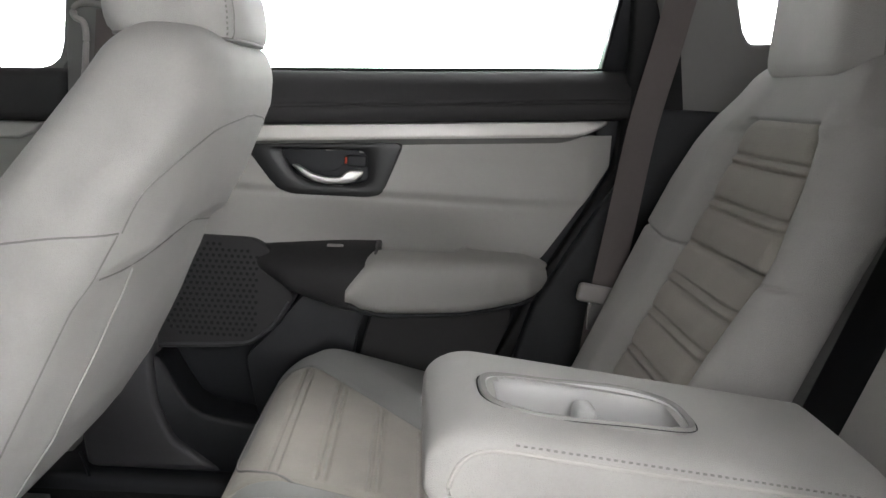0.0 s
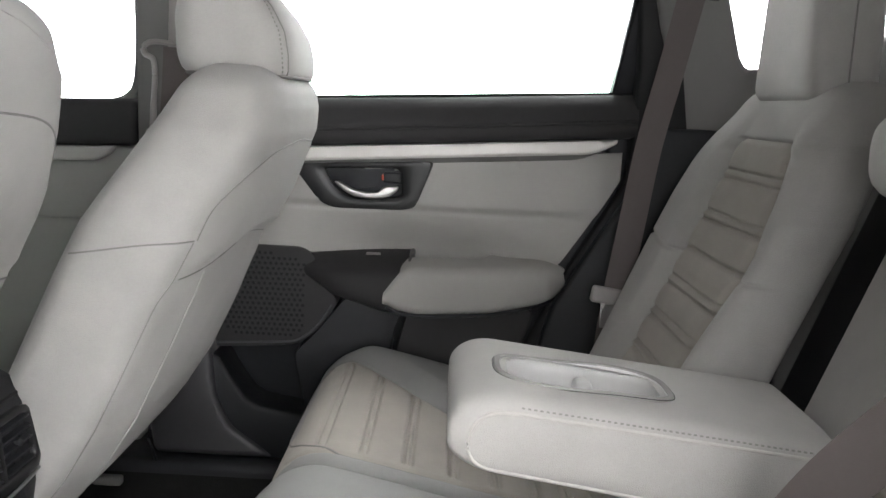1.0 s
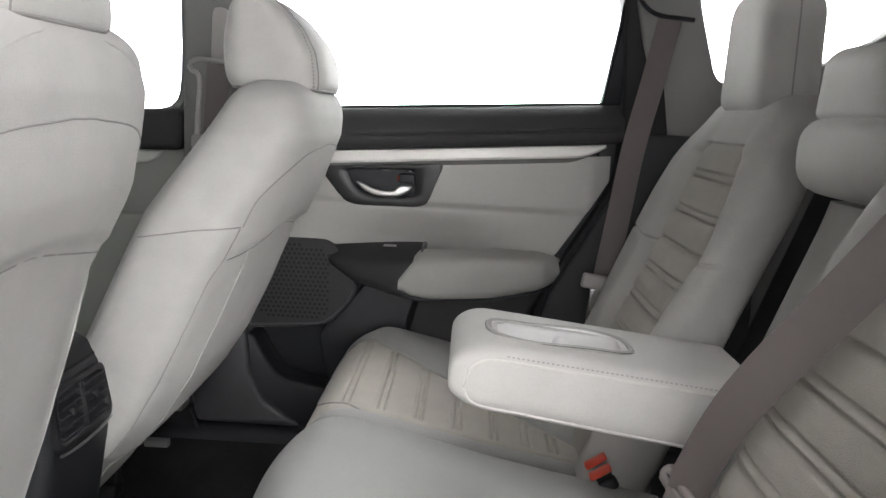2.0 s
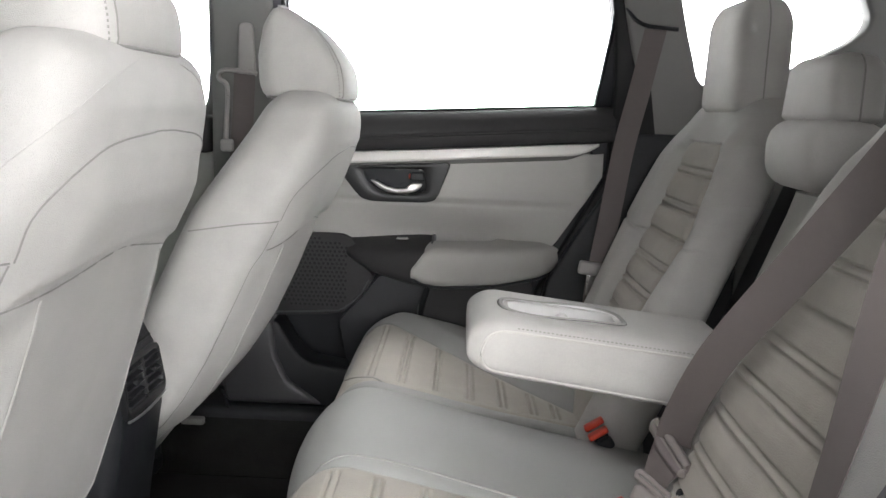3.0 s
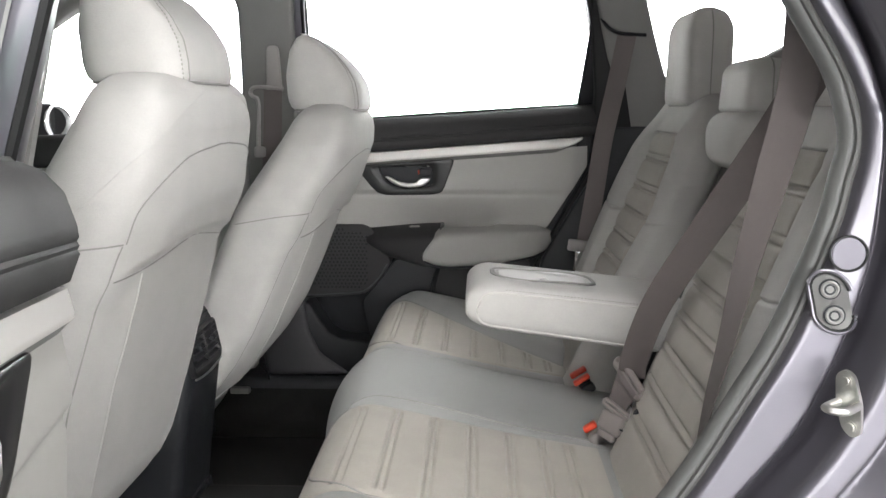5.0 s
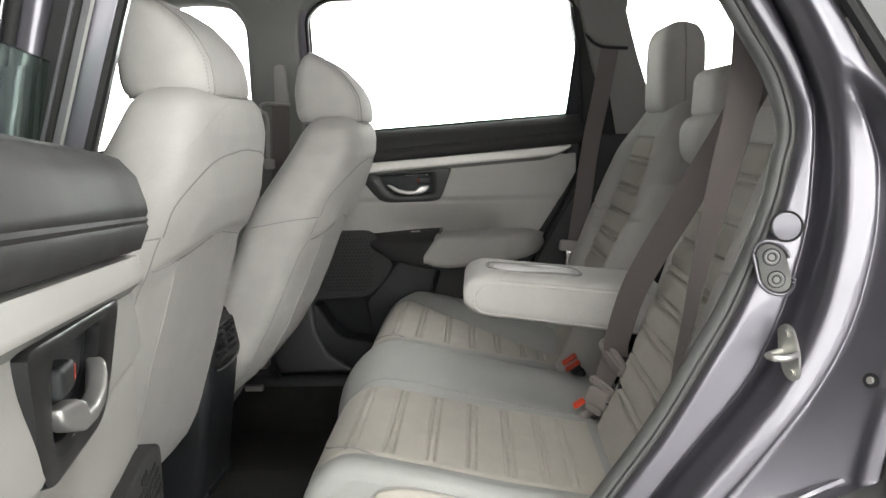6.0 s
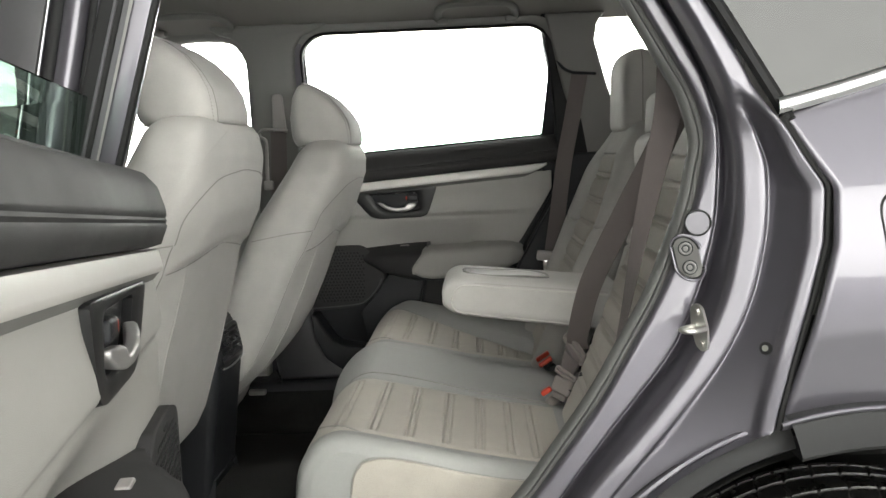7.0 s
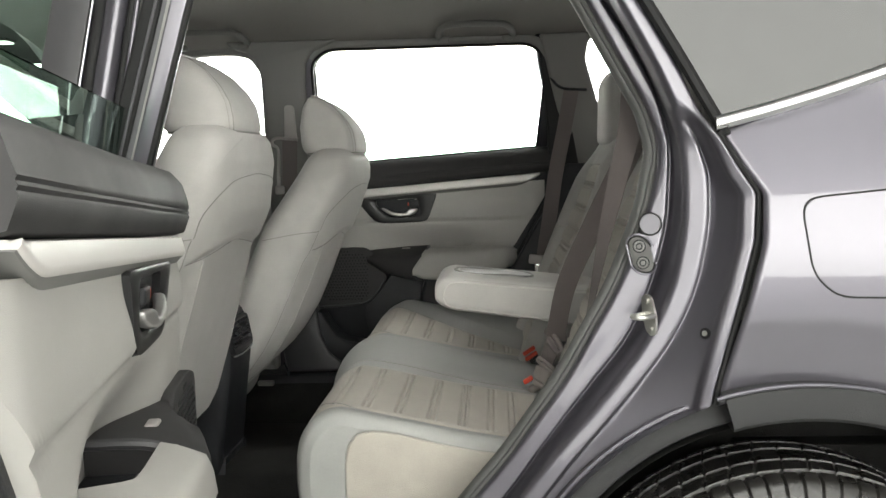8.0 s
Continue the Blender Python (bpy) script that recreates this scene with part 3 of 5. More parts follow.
part("cargo_side", prism([(0.6, 1.2), (1.42, 1.2), (1.42, 0.6), (0.6, 0.6)], 0.76, 0.70, 0.01), PILLAR, car)
part("side_skin", prism([(-1.4, 0.45), (1.45, 0.45), (1.45, 1.2), (-1.4, 1.15)], 0.93, 0.90, 0.01), PAINT, car, "painted body side")
part("cargo_side", lean(prism([(0.62, 1.24), (1.42, 1.45), (1.42, 0.85), (0.62, 0.85)], -0.70, -0.76, 0.01), 0.15, 1.22, -1), PILLAR, car)
# grab handles on the far roof rail
for x in (0.075, -0.76):
    pts = [(x - 0.112, 0.655, 1.604), (x - 0.112, 0.618, 1.616), (x - 0.098, 0.565, 1.626), (x - 0.060, 0.535, 1.630), (x + 0.060, 0.535, 1.630), (x + 0.098, 0.565, 1.626), (x + 0.112, 0.618, 1.616), (x + 0.112, 0.655, 1.604)]
    h = part("grab_handle", tube(pts, 0.012, 10, 60, 0.8), PILLAR, car, "grey folding grab handle")
    for s in (-1, 1):
        part("handle_hinge", box((x + s * 0.100, 0.648, 1.600), (0.034, 0.030, 0.018), 0.006), PILLAR, h)


def exterior_mirror():
    m = part("exterior_mirror", sheet([[(-1.30 + 0.075 * r * math.cos(a) - 0.03 * (1 - r * r), 1.03 + d, 1.215 + 0.055 * r * math.sin(a)) for a in np.linspace(0, 2 * math.pi, 24, endpoint=False)] for r, d in ((0.96, -0.02), (1.0, 0.0), (0.97, 0.02))], wrap=True, caps=True), GLOSS_BLACK, car, "black exterior mirror housing")
    part("mirror_glass", disc((-1.265, 1.02, 1.215), (0.94, -0.3, 0), 0.05, 0.006), CHROME, m, "mirror glass")


exterior_mirror()

# door latch fittings on the near jamb
FACE = Vector((-0.22, -0.97, 0)).normalized()


def flange_point(share, z, out=0.0):
    """A place on the flange between seal and step."""
    s, f = at_height(SEAL, z) - 0.008, at_height(FLANGE, z)
    x = s + 0.014 + (f - 0.006 - s - 0.014) * share
    return Vector((x, -0.809 - 0.009 * share, z)) + FACE * out


c = flange_point(0.62, 1.108) + Vector((-0.010, 0, 0.002))
c += FACE * 0.002
plug = part("jamb_plug", disc(c, FACE, 0.0165, 0.004, 36, 0.0015), PAINT, car, "round painted jamb plug")
part("plug_rim", ring(c + FACE * 0.001, FACE, 0.0175, 0.0014), RUBBER, plug)
c = flange_point(0.50, 1.062) + FACE * 0.007 + Vector((-0.006, 0, 0))
side = Vector((0, 0, 1)).cross(FACE)
tilted = (Vector((0, 0, 1)) + side * -0.22).normalized()


def oval_ring(r, half, wire, out):
    pts = []
    for a in np.linspace(0, 2 * math.pi, 48):
        v = tilted * (r * math.sin(a) + math.copysign(half, math.sin(a))) + side * (r * math.cos(a))
        pts.append(c + v + FACE * out)
    return tube(pts, wire, 8)


def oval_plate(r, half, out):
    bm = bmesh.new()
    bm.faces.new([bm.verts.new(c + tilted * (r * math.sin(a) + math.copysign(half, math.sin(a))) + side * (r * math.cos(a)) + FACE * out) for a in np.linspace(0.01, 2 * math.pi - 0.01, 47)])
    return thick(bm, 0.002)


recess = part("jamb_recess", oval_ring(0.0200, 0.0125, 0.0020, 0.002), PAINT, car, "oval pressed recess with two bolts")
part("recess_rim", oval_ring(0.0175, 0.0125, 0.0014, 0.0025), RUBBER, recess)
part("recess_floor", oval_plate(0.0172, 0.0122, 0.002), PILLAR, recess)
for k in (0.0135, -0.0135):
    b = part("jamb_bolt", disc(c + tilted * k + FACE * 0.003, FACE, 0.0105, 0.005, 28, 0.002), BLACK, recess, "dark bolt with washer")
    part("washer", ring(c + tilted * k + FACE * 0.0056, FACE, 0.0072, 0.0016), PILLAR, b)
    part("bolt_head", disc(c + tilted * k + FACE * 0.0060, FACE, 0.0036, 0.003, 12, 0.001), PILLAR, b)
plate_at = Vector((0.360, -0.866, 0.972))
out_dir = Vector((-0.72, -0.69, 0)).normalized()
over = Vector((0, 0, 1)).cross(out_dir)


def plate_bm(size):
    bm = bmesh.new()
    pts = rounded([(0.0, 0.043), (0.012, 0.036), (0.016, 0.0), (0.011, -0.036), (-0.002, -0.043), (-0.013, -0.032), (-0.016, 0.0), (-0.012, 0.034)], 0.008, 4)
    lo = [bm.verts.new(plate_at + over * size * (a - b * 0.18) + Vector((0, 0, size * b))) for a, b in pts]
    hi = [bm.verts.new(v.co + out_dir * 0.005) for v in lo]
    bm.faces.new(lo[::-1])
    bm.faces.new(hi)
    for i in range(len(lo)):
        k = (i + 1) % len(lo)
        bm.faces.new((lo[i], lo[k], hi[k], hi[i]))
    bmesh.ops.recalc_face_normals(bm, faces=bm.faces)
    return bm


striker = part("door_striker", plate_bm(0.78), STEEL, car, "zinc plated door striker with two screws")
part("striker_bar", tube([plate_at + out_dir * 0.004 + over * 0.010, plate_at + out_dir * 0.028 + over * 0.010, plate_at + out_dir * 0.036, plate_at + out_dir * 0.034 - over * 0.006, plate_at + out_dir * 0.030 - over * 0.010, plate_at + out_dir * 0.004 - over * 0.010], 0.0042, 10, 30), STEEL, striker)
for k in (0.022, -0.022):
    part("screw", disc(plate_at + out_dir * 0.007 + Vector((0, 0, k)) - over * k * 0.18, out_dir, 0.0065, 0.005, 20, 0.002), STEEL, striker)
stop = part("rubber_stop", disc((0.439, -0.899, 0.947), (-0.67, -0.7, 0.2), 0.0125, 0.012, 24, 0.004), RUBBER, car, "small black rubber stop")
part("stop_screw", disc((0.4345, -0.9035, 0.9485), (-0.67, -0.7, 0.2), 0.0042, 0.004, 16, 0.001), STEEL, stop)
# near front door seen from behind the open rear door
rows = [[(x, -0.915 + 0.03 * step(0.75, 0.5, z) + 0.36 * max(0, z - 1.18), z) for x in np.linspace(-1.5, -0.535, 20)] for z in np.linspace(0.5, 1.19, 24)]
part("front_door_skin", thick(sheet(rows), 0.02), PAINT, car, "painted outer front door skin", sharp=0)
rows = [[(post_x(x, z), post_y(y, z), z) for x, y in ((-0.609, -0.886), (-0.590, -0.893), (-0.556, -0.896), (-0.541, -0.894), (-0.538, -0.885))] for z in np.linspace(1.185, 1.6, 12)]
cover = part("pillar_cover", thick(sheet(rows), 0.008), DARK_TRIM, car, "satin dark grey B-pillar cover")
part("cover_edge", tube([(post_x(-0.5365, z), post_y(-0.892, z), z) for z in np.linspace(1.185, 1.6, 12)], 0.0018, 8), SATIN, cover, "thin bright edge of the pillar cover")
rows = [[(x, -0.870 + 0.36 * (z - 1.2), z) for x in np.linspace(-1.3 + 1.2 * max(0, z - 1.2), post_x(-0.606, z), 6)] for z in np.linspace(1.185, 1.56, 12)]
part("front_window", thick(sheet(rows), 0.004), GREEN_GLASS, car, "clear tinted front door window")


# ---- doors ----
def arm_section(x):
    """How far the door armrest stands out at x."""
    return at_height([(-0.315, 0.004), (-0.29, 0.028), (-0.24, 0.057), (-0.15, 0.075), (0.0, 0.075), (0.10, 0.064), (0.16, 0.044), (0.195, 0.012)], x)


def rear_door(name, label, window_up):
    """A rear door in closed place on the far side; XF carries it elsewhere."""
    Y = 0.742
    door = thing(name, label, "car door", (-0.2, 0.80, 0.50), "rear doors")
    z_s = lambda x: 1.098 + 0.072 * (x + 0.47)
    body = [(-0.485, 0.53), (-0.05, 0.53), (0.09, 0.66), (0.15, 0.83), (0.21, 0.94), (0.285, 1.08), (0.312, 1.17), (0.306, 1.262), (-0.49, 1.21)]
    part("inner_panel", prism(body, 0.80, Y + 0.044, 0.004), BLACK, door, "black inner door panel")
    rim = [*body[1:8], (0.262, 1.235), (0.258, 1.10), (0.165, 0.93), (0.115, 0.86), (0.05, 0.67), (-0.085, 0.555)]
    part("panel_edge", prism(rim, Y + 0.044, Y - 0.004, 0.006), BLACK, door)
    skin = [(-0.50, 0.50), (-0.02, 0.50), (0.12, 0.66), (0.20, 0.83), (0.30, 0.95), (0.36, 1.08), (0.36, 1.20), (0.31, 1.255), (-0.52, 1.21)]
    part("outer_skin", prism(skin, 0.90, 0.80, 0.02), PAINT, door, "painted outer door skin")
    # upper black pad, a swelling roll with a double seam
    rows = []
    for x in np.linspace(-0.40, 0.306, 40):
        top, bot = sill_z(x) + 0.002, z_s(x) + 0.026
        rows.append([(x, Y + 0.055, top), (x, Y - 0.006, top), (x, Y - 0.022, top - 0.006), (x, Y - 0.036, top - 0.022), (x, Y - 0.043, top - 0.045),
                     (x, Y - 0.044, bot + 0.036), (x, Y - 0.0422, bot + 0.033), (x, Y - 0.044, bot + 0.030), (x, Y - 0.0422, bot + 0.027), (x, Y - 0.044, bot + 0.024), (x, Y - 0.036, bot + 0.004), (x, Y - 0.02, bot), (x, Y + 0.055, bot)])
    part("upper_pad", sheet(rows, caps=True, wrap=True), PAD, door, "black stitched padded top roll", sharp=60)
    # silver strip with an upturned rear end
    rows, shade = [], []
    for x in np.linspace(-0.415, 0.272, 60):
        lift = 0.020 * max(0.0, (x - 0.215) / 0.057) ** 1.6
        top, low = z_s(x) + 0.025, z_s(x) + lift
        under = 0.012 * (1 - step(0.19, 0.25, x))
        rows.append([(x, Y, top), (x, Y - 0.024, top), (x, Y - 0.030, top - 0.0015), (x, Y - 0.034, low + 0.006), (x, Y - 0.0335, low + 0.002), (x, Y - 0.031, low - 0.001), (x, Y, low - 0.001)])
        shade.append([(x, Y, low - 0.001), (x, Y - 0.030, low - 0.0012), (x, Y - 0.0285, low - 0.003), (x, Y - 0.018, low - under - 0.002), (x, Y, low - under - 0.002)])
    strip = part("trim_strip", sheet(rows, wrap=True, caps=True), SILVER, door, "satin silver trim strip", sharp=50)
    # underside in darker grey: its shade is put into the colour
    part("strip_underside", sheet(shade, wrap=True, caps=True), PILLAR, strip, "underside of the silver strip, shade put into its grey", sharp=30)
    # soft card: an upper panel and a lower one that swells below the crease
    rows = []
    for x in np.linspace(-0.425, 0.287, 90):
        row = []
        top = z_s(x)
        bottom = 0.875
        if x > 0.10:
            bottom = float(np.interp(x, [0.10, 0.185, 0.287], [0.875, 0.94, 1.10]))
        for t in np.linspace(0, 1, 64):
            z = top + (bottom - top) * t
            w = 0.014 + 0.005 * step(1.10, 1.048, z) * step(1.022, 1.038, z) + 0.007 * step(1.022, 1.038, z) + 0.006 * step(1.034, 1.016, z) - 0.003 * step(1.01, 0.95, z)
            w -= 0.014 * step(0.24, 0.30, x)
            # a hollow above the armrest to reach into
            w -= step(1.032, 0.93, z) * 0.050 * step(-0.33, -0.12, x) * step(0.14, -0.03, x)
            row.append((x, Y - w, z))
        rows.append([(x, Y + 0.043, top), *row, (x, Y + 0.043, bottom)])
    hole = lambda i, j: not (1.042 < rows[i][j][2] < 1.102 and np.interp(rows[i][j][2], [1.03, 1.10], [-0.252, -0.295]) < rows[i][j][0] < np.interp(rows[i][j][2], [1.03, 1.11], [-0.118, -0.098]))
    part("soft_card", sheet(rows, keep=hole), SOFT_TRIM, door, "light grey soft trim card", sharp=60)
    # handle bezel
    outer = rounded([(-0.335, 1.103), (-0.060, 1.121), (-0.091, 1.030), (-0.115, 1.023), (-0.25, 1.021), (-0.278, 1.030)], 0.012)
    inner = rounded([(-0.270, 1.098), (-0.125, 1.103), (-0.118, 1.052), (-0.14, 1.045), (-0.215, 1.044), (-0.246, 1.058)], 0.014)
    def tip(bm):
        for v in bm.verts:
            v.co.y -= 0.04 * (v.co.z - 1.06)
        return bm
    B = Y - 0.002
    bez = part("handle_bezel", tip(loop_frame(inner, outer, B - 0.012, B - 0.026)), GLOSS_BLACK, door, "satin black door handle bezel")
    part("handle_cup", tip(prism(inner, B + 0.0, B - 0.0125, 0.003)), BLACK, bez, "black recess behind the handle")
    rim = rounded([(-0.258, 1.094), (-0.165, 1.098), (-0.16, 1.075), (-0.18, 1.062), (-0.235, 1.064)], 0.014)
    part("cup_rim", loop_frame([(-0.21 + 0.94 * (x + 0.21), 1.08 + 0.94 * (z - 1.08)) for x, z in rim], rim, B - 0.011, B - 0.0135), BLACK, bez)
    blade = [(-0.2495, 1.0735), (-0.238, 1.0735), (-0.226, 1.068), (-0.212, 1.0605), (-0.187, 1.0555), (-0.166, 1.057), (-0.1575, 1.066), (-0.150, 1.0695), (-0.128, 1.069),
             (-0.130, 1.060), (-0.142, 1.0505), (-0.158, 1.0460), (-0.187, 1.0440), (-0.210, 1.0475), (-0.228, 1.0555), (-0.242, 1.0670)]
    bm = prism(blade, B - 0.022, B - 0.036, 0.0035, 3)
    for v in bm.verts:
        v.co.y += 0.9 * max(0, -0.222 - v.co.x) ** 1.0 * 0.35 + 0.008 * step(-0.16, -0.13, v.co.x)
    part("pull_handle", tip(bm), HANDLE, bez, "satin chrome inner door handle", sharp=60)
    part("lock_tab", tip(box((-0.140, B - 0.022, 1.085), (0.034, 0.014, 0.020), 0.004)), BLACK, bez, "black lock lever")
    part("lock_mark", tip(box((-0.158, B - 0.0225, 1.085), (0.004, 0.012, 0.011), 0.001)), RED, bez, "red lock mark")
    # armrest: black switch end and a light pad
    def arm(x0, x1, top, low, mat, name, lab, n=30, swell=0.0, cup=lambda x: 0.0, fall=0.006):
        rows = []
        for x in np.linspace(x0, x1, n):
            w = arm_section(x) + swell
            t, b = top(x), low(x)
            k = min(0.018, 0.4 * (t - fall - b))
            g = cup(x)
            back = Y + 0.040 - g * (0.044 + 0.5 * w)
            rows.append([(x, back, t + 0.002), (x, Y - 0.012 - 0.35 * w - 0.25 * g * w, t - 0.002), (x, Y - 0.012 - w + k, t - fall), (x, Y - 0.012 - w + 0.3 * k, t - fall - 0.3 * k), (x, Y - 0.012 - w, t - fall - k),
                         (x, Y - 0.012 - w, b + k), (x, Y - 0.012 - w + 0.3 * k, b + 0.3 * k), (x, Y - 0.012 - w + k, b), (x, back, b + 0.006)])
        return part(name, sheet(rows, wrap=True, caps=True), mat, door, lab, sharp=60)
    top_z = lambda x: 0.936 + 0.03 * (x + 0.1) - 0.03 * max(0, abs(x + 0.02) - 0.17) ** 1 * (x > 0)
    low_k = lambda x: float(np.interp(x, [-0.31, -0.24, -0.14, -0.08], [0.900, 0.862, 0.838, 0.834]))
    low_p = lambda x: float(np.interp(x, [-0.15, -0.12, -0.08, 0.05, 0.16, 0.19], [0.858, 0.842, 0.837, 0.845, 0.866, 0.884]))
    sw = arm(-0.312, -0.098, lambda x: top_z(x) + 0.006, low_k, PAD, "switch_end", "black armrest front end with window switch", fall=0.020)
    part("window_switch", box((-0.170, Y - 0.024, top_z(-0.17) + 0.0035), (0.028, 0.015, 0.008), 0.003), PALE_TAUPE, sw, "small grey window switch")
    arm(-0.145, 0.194, lambda x: top_z(x) + 0.002 - 0.045 * max(0, 1 - (x + 0.142) / 0.06) ** 2.5 - 0.014 * max(0, (x - 0.13) / 0.058) ** 2, low_p, SOFT_TRIM, "armrest_pad", "light grey padded door armrest", 60, 0.006, lambda x: step(0.07, 0.03, x), 0.008)
    part("grab_cup", box((-0.035, Y - 0.004, 0.884), (0.17, 0.088, 0.046), 0.008), BLACK, door, "black pull recess beside the armrest pad")
    # lip a lighter grey than the deck, its highlight put into the colour
    part("deck_lip", tube([(-0.098, Y + 0.036, 0.9395), (-0.097, Y - 0.02, 0.938), (-0.098, Y - 0.055, 0.930), (-0.100, Y - 0.075, 0.920)], 0.006, 8, 20), DARK_TRIM, sw, "rear lip of the switch deck, lighter for its highlight")
    part("armrest_piping", tube([(x, Y - 0.016 - arm_section(x), low_p(x) + 0.001) for x in np.linspace(-0.138, 0.17, 14)], 0.0035, 8, 40), BLACK, door, "dark piping under the armrest pad")
    # speaker panel, grille holes, pocket
    spk = rounded([(-0.475, 0.930), (-0.418, 0.945), (-0.305, 0.945), (-0.276, 0.925), (-0.262, 0.88), (-0.232, 0.845), (-0.262, 0.795), (-0.305, 0.758), (-0.345, 0.752), (-0.475, 0.744)], 0.014)
    sp = part("speaker_panel", prism(spk, Y + 0.042, Y - 0.030, 0.008), PAD, door, "black speaker panel")
    part("panel_seam", tube([(-0.475, Y - 0.031, 0.752), (-0.345, Y - 0.031, 0.760), (-0.305, Y - 0.031, 0.767), (-0.268, Y - 0.031, 0.80), (-0.245, Y - 0.031, 0.838)], 0.0022, 6, 24), DARK_STITCH, sp)
    # black discs on the panel stand in for the shaded holes
    holes = []
    for i in range(19):
        for j in range(17):
            hx, hz = -0.468 + 0.0105 * (i + 0.5 * (j % 2)), 0.775 + 0.0098 * j
            if -0.462 < hx < -0.295 and abs((hx + 0.372) / 0.094) ** 3 + abs((hz - 0.850) / 0.082) ** 3 < 1:
                holes.append(disc((hx, Y - 0.0301, hz), (0, 1, 0), 0.0033, 0.0025, 8, 0))
    part("grille_dots", joined(*holes), RUBBER, sp, "black discs for the speaker grille's holes", kind="stuff")
    lip = [(-0.470, 0.742), (-0.452, 0.735), (-0.425, 0.69), (-0.40, 0.655), (-0.375, 0.640), (-0.30, 0.628), (-0.18, 0.628), (-0.08, 0.645), (-0.05, 0.55), (-0.12, 0.535), (-0.475, 0.535)]
    part("door_pocket", prism(lip, Y + 0.042, Y - 0.062, 0.014), BLACK, door, "black moulded door pocket")
    low = [(-0.222, 0.850), (-0.240, 0.826), (-0.268, 0.788), (-0.302, 0.752), (-0.315, 0.735), (-0.29, 0.63), (-0.135, 0.63), (-0.128, 0.78), (-0.108, 0.850)]
    part("lower_swell", prism(rounded(low, 0.008), Y + 0.042, Y - 0.026, 0.008, 4), BLACK, door, "black lower door moulding")
    low2 = [(-0.097, 0.85), (0.12, 0.86), (0.14, 0.84), (0.08, 0.67), (-0.03, 0.58), (-0.125, 0.60), (-0.118, 0.76)]
    part("lower_swell", prism(rounded(low2, 0.012), Y + 0.042, Y - 0.034, 0.012, 4), PAD, door)
    # window frame, divider and lowered glass
    corners = [(-0.452, 1.216), (0.262, 1.259), (0.288, 1.46), (0.276, 1.558), (0.235, 1.580), (-0.40, 1.580), (-0.450, 1.54)]
    win = corners[:2] + rounded(corners, 0.04, 7)[14:]
    out = rounded([(-0.478, 1.205), (0.316, 1.25), (0.338, 1.30), (0.322, 1.46), (0.300, 1.59), (0.26, 1.610), (-0.43, 1.610), (-0.474, 1.565)], 0.04, 7)
    tilt = 0.30
    wf = part("window_frame", lean(loop_frame(win, out, 0.800, 0.760), tilt), PILLAR, door, "grey window frame")
    part("frame_seal", lean(tube([(x, 0.757, z) for x, z in (*win, win[0])], 0.005, 6), tilt), RUBBER, wf)
    part("frame_front", lean(prism([(-0.478, 1.19), (-0.4505, 1.20), (-0.4495, 1.53), (-0.447, 1.555), (-0.478, 1.560)], 0.7845, 0.7585, 0.003), tilt), PAINT, wf, "painted front window upright")
    part("window_run", lean(prism([(-0.474, 1.19), (-0.451, 1.20), (-0.450, 1.53), (-0.448, 1.555), (-0.474, 1.560)], 0.7985, 0.7850, 0.004), tilt), DARK_STITCH, wf, "grey rubber window run")
    part("window_channel", lean(prism([(-0.462, 1.20), (-0.448, 1.20), (-0.447, 1.53), (-0.431, 1.574), (-0.448, 1.59), (-0.462, 1.555)], 0.820, 0.793, 0.004), tilt), RUBBER, wf, "black rubber window channel")
    part("channel_lip", lean(prism([(-0.462, 1.20), (-0.4455, 1.20), (-0.4445, 1.53), (-0.450, 1.54)], 0.804, 0.800, 0.0015), tilt), DARK_STITCH, wf, "thin grey lip of the window channel")
    part("divider", lean(prism([(0.262, 1.258), (0.308, 1.258), (0.318, 1.33), (0.285, 1.45), (0.278, 1.38)], 0.800, 0.755, 0.004), tilt), BLACK, wf, "black rear window divider")
    gl = [(-0.472, 1.19), (0.29, 1.24), (0.285, window_up + 0.012), (-0.472, window_up - 0.012)]
    g = part("window_glass", lean(prism(gl, 0.810, 0.806, 0.0), tilt), GREEN_GLASS, door, "lowered green tinted window glass")
    g.visible_shadow = False
    return door


rear_door("rear_door", "closed rear door with grey trim and lowered window", 1.296)

# the near door stands open on its front hinge
HINGE = Vector((-0.585, -0.970, 0))
OPEN = Matrix.Translation(HINGE) @ Matrix.Rotation(radians(-79.2), 4, "Z") @ Matrix.Translation(-HINGE) @ Matrix.Diagonal((1, -1, 1, 1))
XF = OPEN
rear_door("rear_door", "wide open rear door with grey trim and lowered window", 1.312)
XF = Matrix.Identity(4)


